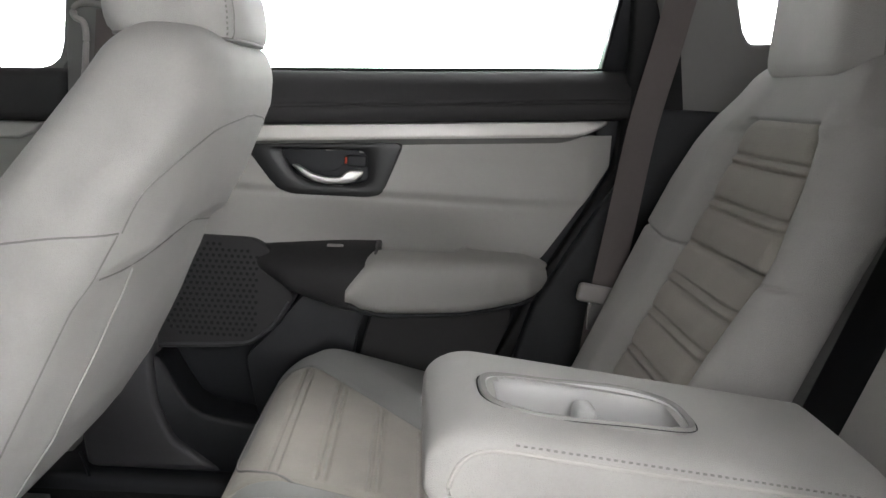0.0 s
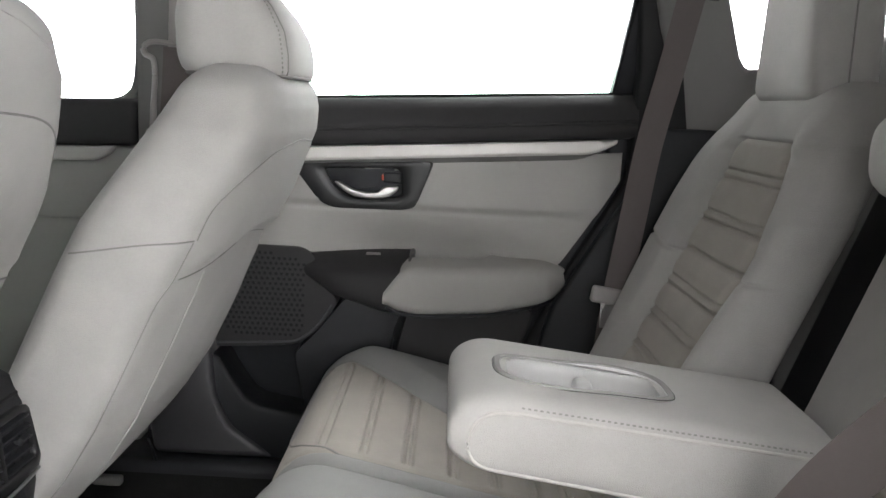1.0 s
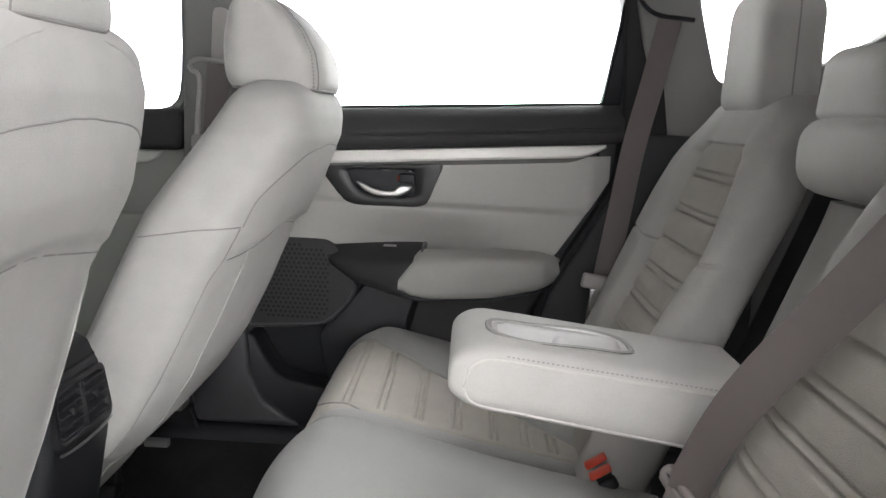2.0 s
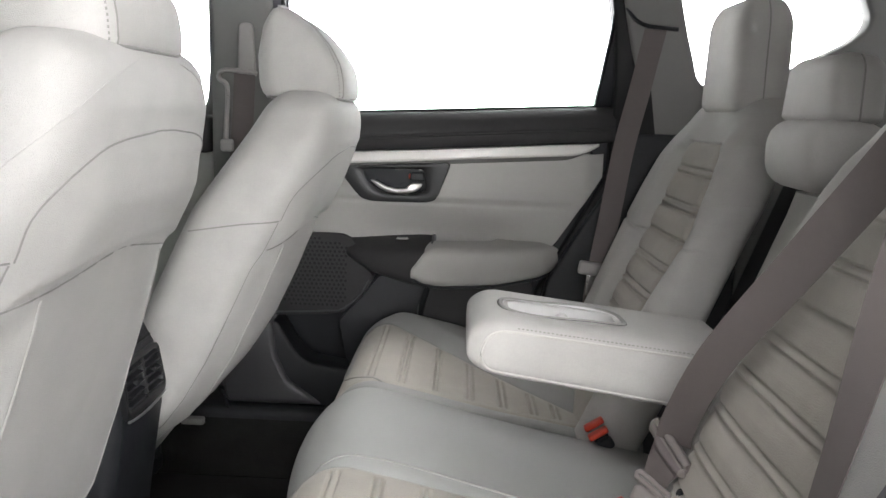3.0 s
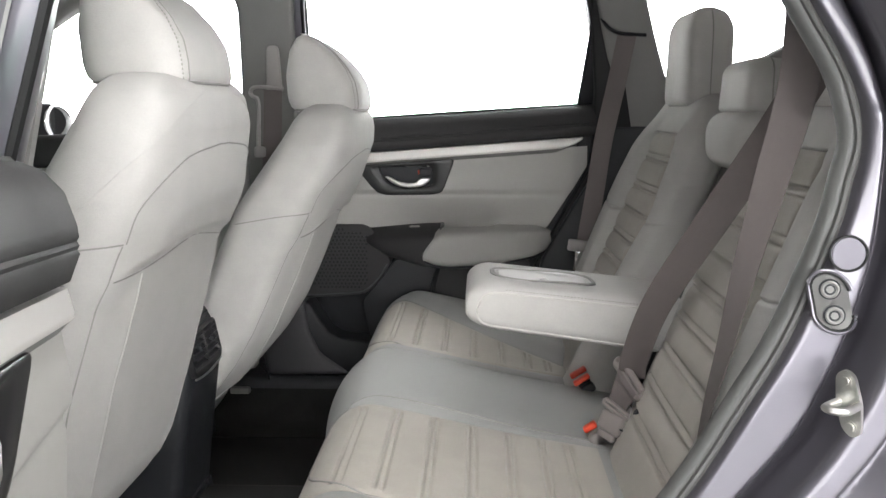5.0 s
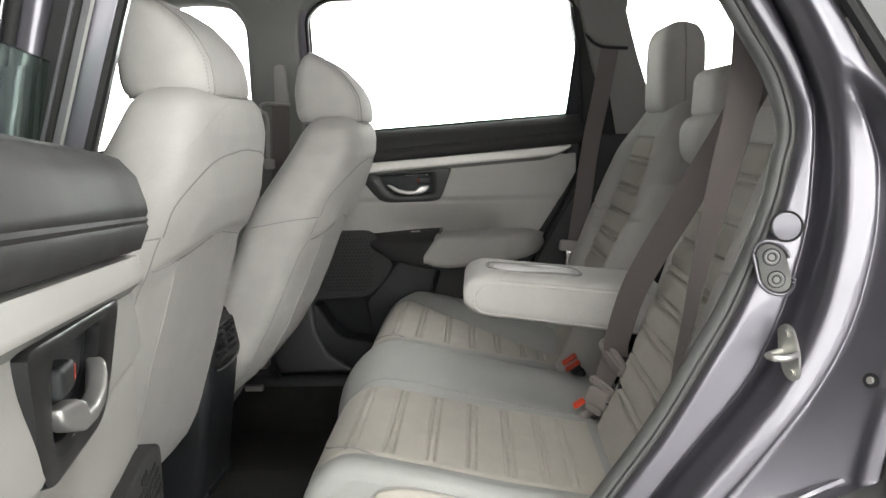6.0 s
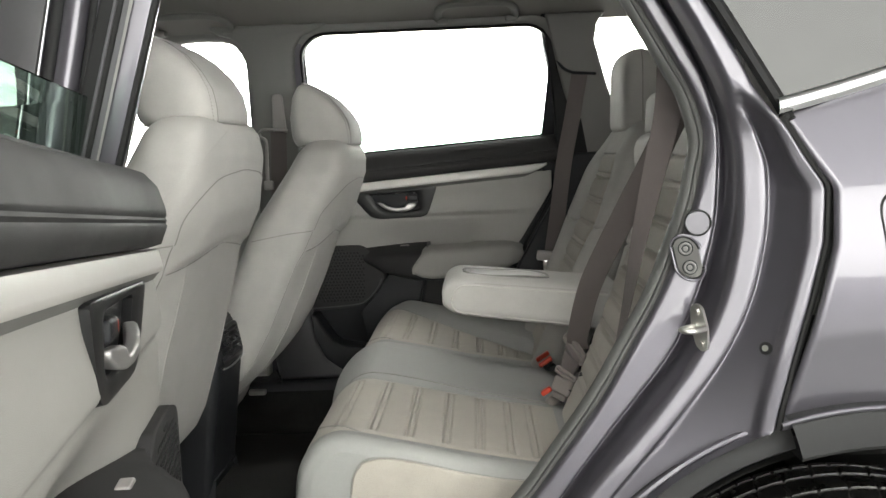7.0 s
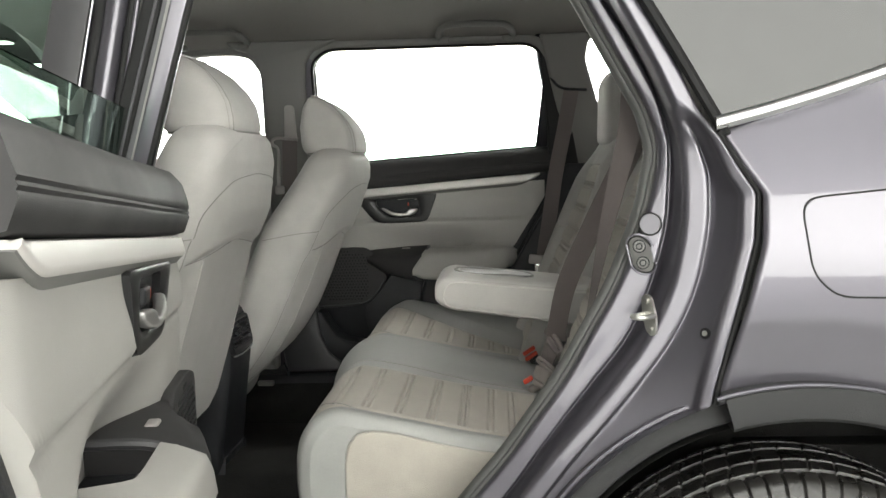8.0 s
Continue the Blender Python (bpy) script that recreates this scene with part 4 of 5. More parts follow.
def front_door():
    Y = 0.742
    d = thing("front_door", "closed front door with grey trim and silver strip", "car door", (-1.1, 0.80, 0.50))
    part("inner_panel", prism([(-1.45, 0.53), (-0.62, 0.53), (-0.615, 1.205), (-1.45, 1.17)], 0.80, Y - 0.004, 0.01), SOFT_TRIM, d, "light grey door trim panel")
    part("upper_pad", prism([(-1.45, 1.172), (-0.615, 1.207), (-0.615, 1.12), (-1.45, 1.085)], Y + 0.02, Y - 0.04, 0.015), PAD, d, "black padded top roll")
    part("trim_strip", prism([(-1.45, 1.055), (-0.70, 1.088), (-0.675, 1.10), (-0.662, 1.117), (-1.45, 1.082)], Y, Y - 0.022, 0.006), SILVER, d, "satin silver trim strip")
    part("lower_card", prism([(-1.45, 0.96), (-0.62, 0.98), (-0.62, 0.55), (-1.45, 0.55)], Y, Y - 0.02, 0.012), SOFT_TRIM, d)
    win = rounded([(-1.30, 1.178), (-0.640, 1.206), (-0.628, 1.30), (-0.625, 1.52), (-0.66, 1.572), (-0.75, 1.583), (-0.95, 1.57), (-1.2, 1.42)], 0.05, 7)
    out = rounded([(-1.36, 1.16), (-0.615, 1.19), (-0.606, 1.30), (-0.603, 1.56), (-0.64, 1.61), (-0.95, 1.61), (-1.25, 1.45)], 0.05, 7)
    part("window_frame", lean(loop_frame(win, out, 0.79, 0.735)), PILLAR, d, "grey window frame")
    part("outer_skin", prism([(-1.45, 0.5), (-0.58, 0.5), (-0.58, 1.2), (-1.45, 1.16)], 0.90, 0.80, 0.02), PAINT, d)


front_door()


# ---- seats ----
def vertical_loft(rows_in, n, e=4.0, shape=None):
    """Rounded-rectangle slices, given as (z, front x, rear x, mid y, half width); shape(p, q, z) moves a point."""
    rows = []
    for z, xf, xr, yc, hw in rows_in:
        p, q = section(hw, (xr - xf) / 2, e, n)
        xc = (xr + xf) / 2
        row = []
        for a, b in zip(p, q):
            x, y, zz = xc - b, yc + a, z
            if shape:
                x, y, zz = shape(x, y, zz, a / hw, b / max(1e-6, (xr - xf) / 2))
            row.append((x, y, zz))
        rows.append(row)
    return rows


def table_rows(front, rear, half, yc, z0, z1, n, round_top=0.03, round_low=0.0):
    """Slices between two heights with a rounded top edge."""
    out = []
    zz = list(np.linspace(z0, z1 - round_top, n)) + [z1 - round_top + round_top * math.sin(t) for t in np.linspace(0.15, math.pi / 2, 8)]
    for z in zz:
        f, r, h = at_height(front, z), at_height(rear, z), at_height(half, z)
        if z > z1 - round_top:
            k = math.sqrt(max(0.0, 1 - ((z - z1 + round_top) / round_top) ** 2))
            ins = round_top * (1 - k)
            f, r, h = f + ins, r - ins, h - ins
        if round_low and z < z0 + round_low:
            k = math.sqrt(max(0.0, 1 - ((z0 + round_low - z) / round_low) ** 2))
            ins = round_low * (1 - k)
            f, r, h = f + ins, r - ins, h - ins
        out.append((z, f, r, yc, max(h, 0.01)))
    return out


P_REAR = [(0.60, -0.585), (0.635, -0.565), (0.68, -0.505), (0.73, -0.462), (0.80, -0.420), (0.862, -0.392), (0.954, -0.355), (1.05, -0.314), (1.10, -0.285), (1.14, -0.261), (1.175, -0.247), (1.21, -0.244), (1.235, -0.248), (1.27, -0.258)]
P_FRONT = [(0.60, -0.70), (0.70, -0.66), (0.85, -0.60), (0.95, -0.555), (1.06, -0.505), (1.19, -0.415), (1.24, -0.385), (1.27, -0.37)]
P_HALF = [(0.60, 0.215), (0.70, 0.245), (0.85, 0.27), (1.0, 0.272), (1.10, 0.262), (1.18, 0.240), (1.23, 0.215), (1.27, 0.19)]
H_FRONT = [(0.0, -0.398), (0.025, -0.409), (0.075, -0.412), (0.125, -0.402), (0.16, -0.380), (0.17, -0.372)]
H_REAR = [(0.0, -0.246), (0.03, -0.245), (0.06, -0.251), (0.09, -0.270), (0.125, -0.304), (0.155, -0.350), (0.17, -0.368)]


D_REAR = [(0.57, -0.62), (0.60, -0.595), (0.66, -0.555), (0.70, -0.535), (0.80, -0.506), (0.87, -0.488), (0.92, -0.474), (1.02, -0.446), (1.07, -0.430), (1.13, -0.400), (1.18, -0.382), (1.23, -0.374), (1.27, -0.378), (1.31, -0.39)]
D_FRONT = [(0.57, -0.73), (0.70, -0.72), (0.87, -0.69), (0.98, -0.655), (1.09, -0.62), (1.22, -0.545), (1.27, -0.52), (1.31, -0.505)]


def front_seat(yc, dx, lift, front, rear, label):
    seat = thing("front_seat", label, "car seat", (-0.75 + dx, yc, 0.40), "front seats")
    up = lift
    half = [(z + up, h) for z, h in P_HALF]

    def shape(x, y, z, p, q):
        if q > 0.5:
            x += 0.03 * (1 - abs(p)) * 0.6
        return x, y, z
    rows = vertical_loft(table_rows(front, rear, half, yc, 0.60 + up, 1.262 + up, 120, 0.035, 0.02), 176, 3.9, shape)
    # the padded upper back overhangs the lower panel along a curved fold
    for row in rows:
        for k, (x, y, z) in enumerate(row):
            share = k / 176 if k < 88 else k / 176 - 1
            dz = z - up - 1.026 + 0.9 * share ** 2
            d = 0.015 * step(0.15, 0.05, dz) * step(-0.003, 0.018, dz) * step(0.19, 0.13, abs(share))
            line = float(np.interp(z - up, [0.60, 0.75, 0.90, 1.0], [0.155, 0.15, 0.142, 0.136]))
            low = step(1.0, 0.96, z - up)
            d += low * (0.0035 * bump(abs(share) - line, 0.005) - 0.006 * step(line, line + 0.03, abs(share)) * step(0.235, 0.20, abs(share)))
            row[k] = (x + d, y, z)
    back = part("backrest", sheet(rows, wrap=True, caps=True), SEAT, seat, "light grey fabric backrest", sharp=0)

    def spot(j, z):
        """A point on the backrest's skin at column share j (0 mid rear) and height z."""
        i = min(range(len(rows)), key=lambda k: abs(rows[k][0][2] - z))
        i = max(1, min(len(rows) - 2, i))
        z0, z1 = rows[i][0][2], rows[i + 1][0][2]
        t = (z - z0) / (z1 - z0) if z1 > z0 else 0
        f = (j % 1) * 176
        a, b = int(f) % 176, (int(f) + 1) % 176
        u = f - int(f)
        g = lambda r: Vector(r[a]) * (1 - u) + Vector(r[b]) * u
        return g(rows[i]) * (1 - t) + g(rows[i + 1]) * t

    def seam(path, r=0.0018, mat=SEAM, name="seam"):
        part(name, tube([spot(j, z) for j, z in smooth([(j, z + up) for j, z in path], 40)], r, 6), mat, back)
    for s in (1, -1):
        m = lambda path: [(s * j, z) for j, z in path]
        if lift:
            seam(m([(0.245, 1.09), (0.216, 1.146), (0.17, 1.20), (0.114, 1.228), (0.07, 1.240)]), 0.0007, SEAT)
        seam(m([(0.182, 1.045), (0.182, 1.098), (0.136, 1.148), (0.034, 1.162), (0.0, 1.163)]), 0.0012)
        seam(m([(0.182, 0.996), (0.148, 1.002), (0.034, 1.022), (0.0, 1.026)]), 0.0012)
        seam(m([(0.30, 1.025), (0.26, 1.035), (0.227, 1.042), (0.185, 1.045)]), 0.0012)
        seam(m([(0.185, 1.043), (0.19, 0.95), (0.195, 0.80), (0.20, 0.65)]), 0.0012)
        seam(m([(0.136, 0.998), (0.142, 0.90), (0.15, 0.75), (0.155, 0.60)]), 0.0015, SEAT, "piping")
    # head restraint with stitched side seam
    z0 = 1.247 + lift
    hr = []
    for t in [0.0, 0.003, 0.01, *np.linspace(0.02, 0.135, 12), 0.145, 0.153, 0.158, 0.161]:
        f, r = at_height(H_FRONT, t) + dx, at_height(H_REAR, t) + dx
        h = 0.136 - 0.10 * max(0, t - 0.10) - 0.2 * max(0, t - 0.14)
        ins = 0.010 if t == 0.0 else 0.004 if t == 0.003 else 0.0
        ins += 0.02 * step(0.15, 0.163, t)
        hr.append((z0 + t, f + ins, r - ins, yc, h - ins))
    hrows = vertical_loft(hr, 64, 4.2)
    head = part("head_restraint", sheet(hrows, wrap=True, caps=True), SEAT, seat, "light grey fabric head restraint", sharp=0)
    for s in (1, -1):
        j = 9 * s % 64
        part("seam", tube([hrows[i][j] for i in range(1, len(hrows) - 1)], 0.0011, 6, 40), SEAM, head)
        line = smooth([hrows[i][(j + s) % 64] for i in range(1, len(hrows) - 1)], 72)
        part("stitching", joined(*[tube([line[k], line[k + 1]], 0.0011, 5) for k in range(0, 72, 2)]), SEAM, head, "dotted grey stitching", kind="stuff")
        part("post", tube([(-0.32 + dx, yc + s * 0.06, 1.20 + up), (-0.325 + dx, yc + s * 0.06, z0 + 0.02)], 0.006, 10), STEEL, seat, "steel head restraint post")
    part("hem", tube([Vector(q) + Vector((0, 0, 0.0)) for q in (*hrows[1], hrows[1][0])], 0.0022, 6), SEAM, head)
    # cushion and base
    rows_c = []
    for x in np.linspace(-1.20, -0.64, 24):
        t = (x + 1.20) / 0.56
        k = math.sqrt(max(0, 1 - (1 - min(1, t * 6)) ** 2))
        top = 0.735 - 0.055 * t
        rows_c.append([(x + dx, yc + a, top - 0.075 + b * (0.3 + 0.7 * k)) for a, b in zip(*section(0.262, 0.075, 3.5, 40))])
    part("cushion", sheet(rows_c, wrap=True, caps=True), SEAT, seat, "light grey fabric seat cushion")
    part("side_shield", prism([(-1.1 + dx, 0.60), (-0.72 + dx, 0.64), (-0.68 + dx, 0.70), (-0.64 + dx, 0.70), (-0.63 + dx, 0.60), (-0.68 + dx, 0.53), (-1.08 + dx, 0.52)], yc - 0.245, yc - 0.215, 0.008), BLACK, seat, "black plastic side shield")
    part("side_shield", prism([(-1.1 + dx, 0.60), (-0.72 + dx, 0.64), (-0.68 + dx, 0.70), (-0.64 + dx, 0.70), (-0.63 + dx, 0.60), (-0.68 + dx, 0.53), (-1.08 + dx, 0.52)], yc + 0.215, yc + 0.245, 0.008), BLACK, seat)
    part("seat_pan", box((-0.85 + dx, yc, 0.57), (0.36, 0.44, 0.07), 0.02), BLACK, seat)
    for s in (1, -1):
        part("seat_rail", box((-0.86 + dx, yc + s * 0.19, 0.44), (0.36, 0.05, 0.035), 0.006), BLACK, seat, "black seat rail")
        part("rail_leg", box((-0.86 + dx, yc + s * 0.19, 0.50), (0.36, 0.03, 0.12), 0.006), BLACK, seat)
    if not lift:
        part("release_rod", tube([(-0.572 + dx, yc + 0.305, 0.580), (-0.563 + dx, yc + 0.314, 0.547), (-0.557 + dx, yc + 0.339, 0.483)], 0.003, 8, 12), BLACK, seat, "thin dark release rod")
        part("rail_tag", box((-0.612 + dx, yc + 0.212, 0.535), (0.050, 0.020, 0.016), 0.004), PILLAR, seat, "small pale plastic end cap")
    return seat


front_seat(-0.365, -0.140, 0.040, D_FRONT, D_REAR, "light grey fabric driver seat with raised head restraint")
front_seat(0.335, 0.0, 0.0, P_FRONT, P_REAR, "light grey fabric passenger seat with lowered head restraint")

# ---- rear bench ----
C_LINE = [(0.30, 0.672), (0.20, 0.690), (0.05, 0.716), (-0.07, 0.742), (-0.14, 0.757), (-0.18, 0.763), (-0.212, 0.755), (-0.238, 0.733), (-0.254, 0.700), (-0.260, 0.655), (-0.258, 0.60), (-0.246, 0.562), (-0.215, 0.542), (-0.13, 0.535)]
RIBS = (-0.190, -0.132, -0.070, -0.008, 0.052, 0.108, 0.150)


def rear_cushion(parent, y0, y1, outer, inner, bridge):
    """A bench cushion between y0 and y1; outer and inner give the ribbed insert's edges at x; bridge: the span of a plain raised middle."""
    prof = smooth(C_LINE, 420)
    rows, inside = [], []
    N1, N2, N3 = (16, 60, 50) if bridge else (14, 60, 34)
    for k, (x, z) in enumerate(prof):
        a, b = prof[max(0, k - 1)], prof[min(len(prof) - 1, k + 1)]
        t = Vector((b[0] - a[0], 0, b[1] - a[1])).normalized()
        n = Vector((t.z, 0, -t.x))
        row, mark = [], []
        lo_y, hi_y = sorted((outer(x), inner(x)))
        out_sign = 1 if outer(x) > inner(x) else -1
        top = z > 0.665
        ys = [*np.linspace(y0, lo_y, N1, endpoint=False), *np.linspace(lo_y, hi_y, N2, endpoint=False), *np.linspace(hi_y, y1, N3)]
        for c, y in enumerate(ys):
            edge = min(y - y0, y1 - y)
            d = -0.03 * (1 - math.sqrt(max(0, 1 - (1 - min(1, edge / 0.03)) ** 2)))
            rib_in = lo_y < y < hi_y
            if top and rib_in:
                fade = step(0.014, 0.030, min(y - lo_y, hi_y - y))
                for r in RIBS:
                    if x > -0.23:
                        d -= 0.0068 * fade * (bump(x - r + 0.0056, 0.0022) + bump(x - r - 0.0056, 0.0022))
                        d += 0.0022 * fade * bump(x - r, 0.004)
                d += 0.0012 * fade * step(0.0, 0.03, min(abs(x - r) for r in RIBS))
            if top:
                d -= 0.0045 * (bump(y - lo_y, 0.0045) + bump(y - hi_y, 0.0045))
            past = (y - outer(x)) * out_sign
            if past > 0:
                d += (0.022 if out_sign > 0 else 0.012) * step(0, 0.09, past) * step(-0.24, -0.16, x)
            if bridge and bridge[0] < y < bridge[1]:
                mid, h = (bridge[0] + bridge[1]) / 2, (bridge[1] - bridge[0]) / 2
                d += 0.020 * (1 - ((y - mid) / h) ** 2) * step(0.2, -0.1, x)
            row.append(Vector((x, y, z)) + n * d)
            mark.append(N1 <= c < N1 + N2 and x > -0.232 and z > 0.69)
        rows.append(row)
        inside.append(mark)
    def patch(i, j):
        p = rows[i][j]
        if inside[i][j] or p.x > -0.222:
            return False
        if bridge:
            return p.z > 0.60 and -0.590 + 0.5 * max(0, 0.69 - p.z) < p.y < -0.245 - 0.9 * max(0, 0.74 - p.z)
        return p.z > 0.69 and 0.145 < p.y < 0.30 - 1.2 * (0.765 - p.z)
    body = part("cushion", sheet(rows, keep=lambda i, j: not inside[i][j] and not patch(i, j)), BOLSTER, parent, "cool grey leather seat cushion", sharp=0)
    part("mesh_patch", sheet(rows, keep=patch), MESH_CLOTH, body, "speckled woven cloth patch", sharp=0)
    part("ribbed_insert", sheet(rows, keep=lambda i, j: inside[i][j]), INSERT, body, "ribbed beige grey insert", sharp=0)
    for j in (0, N1 + N2 + N3 - 1):
        bm = bmesh.new()
        bm.faces.new([bm.verts.new(r[j]) for r in rows])
        part("cushion_side", bm, BOLSTER, body)

    def seam(path, mat=SEAM, r=0.0018, name="seam"):
        """A raised seam along (share of the profile, y) pairs."""
        pts = []
        for s, y in smooth(path, 60):
            i = min(len(rows) - 1, max(0, int(s * (len(rows) - 1))))
            j = max(0, min(N1 + N2 + N3 - 2, max(q for q in range(N1 + N2 + N3) if q == 0 or rows[i][q].y <= y)))
            f = (y - rows[i][j].y) / max(1e-6, rows[i][j + 1].y - rows[i][j].y)
            pts.append(rows[i][j].lerp(rows[i][j + 1], min(1, max(0, f))))
        part(name, tube(pts, r, 6), mat, body)
    return seam


B_FRONT = [(0.64, 0.165), (0.70, 0.195), (0.85, 0.258), (0.95, 0.298), (1.04, 0.335), (1.12, 0.370), (1.20, 0.405), (1.25, 0.430), (1.29, 0.452)]
B_RIBS = (1.145, 1.084, 1.031, 0.981, 0.929, 0.875, 0.82, 0.765)


def rear_backrest(parent, yc, hw, edge_a, edge_b, dx=0.0, top=1.282):
    """A backrest with a sunk ribbed insert between two edges, each a table of (z, y)."""
    line = [(z, x + dx) for z, x in B_FRONT]
    rear = [(z, x + 0.118 + dx) for z, x in B_FRONT]
    half = [(0.64, hw), (1.1, hw), (1.2, hw - 0.03), (1.25, hw - 0.06), (1.30, hw - 0.09)]
    base = table_rows(line, rear, half, yc, 0.64, top, 330, 0.03)
    n, e = 150, 5.0
    p_mid, q_mid = section(hw, 0.059, e, n)
    face = [j for j in range(n) if q_mid[j] > 0 and abs(p_mid[j]) < 0.95 * hw]
    face.sort(key=lambda j: -p_mid[j])
    m = len(face)
    k1 = int(m * 0.28)
    k2 = int(m * 0.72)
    rows, inside = [], []
    for z, f, r, c, h in base:
        p, q = (list(v) for v in section(h, (r - f) / 2, e, n))
        ya, yb = eased(edge_a, z, 0.02), eased(edge_b, z, 0.02)
        ic = (ya + yb) / 2 - c
        w = max(0.02, (ya - yb) / 2 - 0.012 * step(1.178, 1.197, z))
        lim = 0.95 * h
        hi, lo = min(lim - 0.004, ic + w), max(0.004 - lim, ic - w)
        spread = [*np.linspace(lim, hi, k1, endpoint=False), *np.linspace(hi, lo, k2 - k1, endpoint=False), *np.linspace(lo, -lim, m - k2)]
        for j, v in zip(face, spread):
            p[j], q[j] = v, (r - f) / 2 * (1 - abs(v / h) ** e) ** (1 / e)
        row, mark = [], [False] * n
        for j in range(n):
            x, y = (r + f) / 2 - q[j], c + p[j]
            if q[j] > 0.3 * (r - f) / 2:
                dy = abs(p[j] - ic)
                d = 0.021 * step(w - 0.004, w + 0.045, dy) * step(1.26, 1.15, z) * step(h, h - 0.05, abs(p[j]))
                if z < 1.2:
                    d -= 0.0050 * bump(dy - w, 0.0045)
                if dy < w and z < 1.197:
                    fade = min(1, (w - dy) / 0.01)
                    for rib in B_RIBS:
                        if rib == 1.031:
                            d -= 0.010 * fade * bump(z - rib, 0.0035)
                        else:
                            d -= 0.0065 * fade * (bump(z - rib + 0.006, 0.0026) + bump(z - rib - 0.006, 0.0026))
                            d += 0.002 * fade * bump(z - rib, 0.004)
                    d += 0.003 * fade * step(0, 0.03, min(abs(z - rib) for rib in B_RIBS))
                if dy < w + 0.003:
                    d -= 0.005 * bump(z - 1.197, 0.003)
                elif z < 1.1:
                    d -= 0.0055 * bump(z - 1.022 - 0.05 * (dy - w), 0.0028)
                x -= d
            row.append((x, y, z))
        if z < 1.197:
            for j in face[k1:k2]:
                mark[j] = True
        rows.append(row)
        inside.append(mark)
    order = face[0] < face[-1]
    cell = lambda i, j: inside[i][j] and inside[i][(j + 1) % n] or (inside[i][j] and order and j == face[k2 - 1]) or (not order and inside[i][(j + 1) % n] and (j + 1) % n == face[k2 - 1])
    body = part("backrest", sheet(rows, wrap=True, keep=lambda i, j: not cell(i, j)), SEAT, parent, "light grey fabric backrest", sharp=0)
    part("ribbed_insert", sheet(rows, wrap=True, keep=cell), INSERT, body, "ribbed beige grey insert", sharp=0)
    cap = bmesh.new()
    cap.faces.new([cap.verts.new(q) for q in rows[-1]])
    part("backrest_top", cap, SEAT, body)
    return body


def head_rest(parent, yc, hw, x0, depth, z0, z1, label):
    rows_in = []
    for t in np.linspace(0, 1, 26):
        z = z0 + (z1 - z0) * t
        k_top = math.sqrt(max(0, 1 - max(0, (t - 0.72) / 0.28) ** 2))
        k_low = math.sqrt(max(0, 1 - max(0, (0.12 - t) / 0.12) ** 2))
        ins = 0.045 * (1 - k_top) + 0.012 * (1 - k_low)
        rows_in.append((z, x0 + 0.006 * t + ins * 0.8, x0 + depth + 0.004 * t - ins * 0.9, yc, hw - ins * 0.75 - 0.01 * t))
    rows = vertical_loft(rows_in, 64, 4.5)
    h = part("head_restraint", sheet(rows, wrap=True, caps=True), SEAT, parent, label, sharp=0)
    for j in (64 // 2 - 16, 64 // 2 + 16):
        part("seam", tube([rows[i][j] for i in range(1, 25)], 0.0014, 6, 40), SEAM, h)
    part("post", tube([(x0 + depth * 0.5, yc + 0.05, z0 - 0.05), (x0 + depth * 0.5, yc + 0.05, z0 + 0.03)], 0.006, 10), STEEL, parent)
    part("post", tube([(x0 + depth * 0.5, yc - 0.05, z0 - 0.05), (x0 + depth * 0.5, yc - 0.05, z0 + 0.03)], 0.006, 10), STEEL, parent)


small_seat = thing("rear_seat", "light grey single rear seat with ribbed insert", "car seat", (0.1, 0.38, 0.40), "rear seats")
far_seam = rear_cushion(small_seat, 0.125, 0.665, lambda x: 0.600 - 0.95 * max(0, x + 0.19), lambda x: 0.160, None)
far_seam([(0.02, 0.16), (0.3, 0.16), (0.5, 0.158), (0.56, 0.165), (0.62, 0.20), (0.66, 0.27), (0.68, 0.39), (0.66, 0.52), (0.62, 0.58)])
rear_backrest(small_seat, 0.352, 0.250, [(0.64, 0.425), (0.86, 0.412), (0.98, 0.396), (1.084, 0.392), (1.20, 0.405)],
              [(0.64, 0.185), (0.80, 0.178), (0.92, 0.162), (1.045, 0.132), (1.13, 0.155), (1.20, 0.190)])
head_rest(small_seat, 0.330, 0.125, 0.420, 0.108, 1.255, 1.458, "light grey fabric head restraint")
part("seat_base", box((0.08, 0.39, 0.475), (0.55, 0.50, 0.15), 0.02), BLACK, small_seat)

big_seat = thing("rear_seat", "light grey double rear seat with folded armrest", "car seat", (0.1, -0.28, 0.40), "rear seats")
near_seam = rear_cushion(big_seat, -0.655, 0.122, lambda x: -0.598, lambda x: -0.242, (-0.235, 0.122))
near_seam([(0.02, -0.598), (0.3, -0.60), (0.5, -0.598), (0.56, -0.59), (0.62, -0.55), (0.66, -0.47), (0.68, -0.37), (0.66, -0.27), (0.60, -0.225), (0.5, -0.21), (0.3, -0.215), (0.05, -0.22)])
near_seam([(0.84, -0.63), (0.74, -0.60), (0.70, -0.52), (0.69, -0.42), (0.72, -0.34), (0.84, -0.30)])
SIDE_SEAM = [(-0.164, 0.585), (-0.163, 0.67), (-0.157, 0.702), (-0.141, 0.7235), (-0.11, 0.730), (-0.068, 0.7245), (0.014, 0.7045), (0.086, 0.690), (0.127, 0.685)]
side_panel = part("side_panel", prism([*SIDE_SEAM, (0.127, 0.585)], -0.652, -0.6605, 0.005, 4), INSERT, big_seat, "sewn side panel of the cushion")
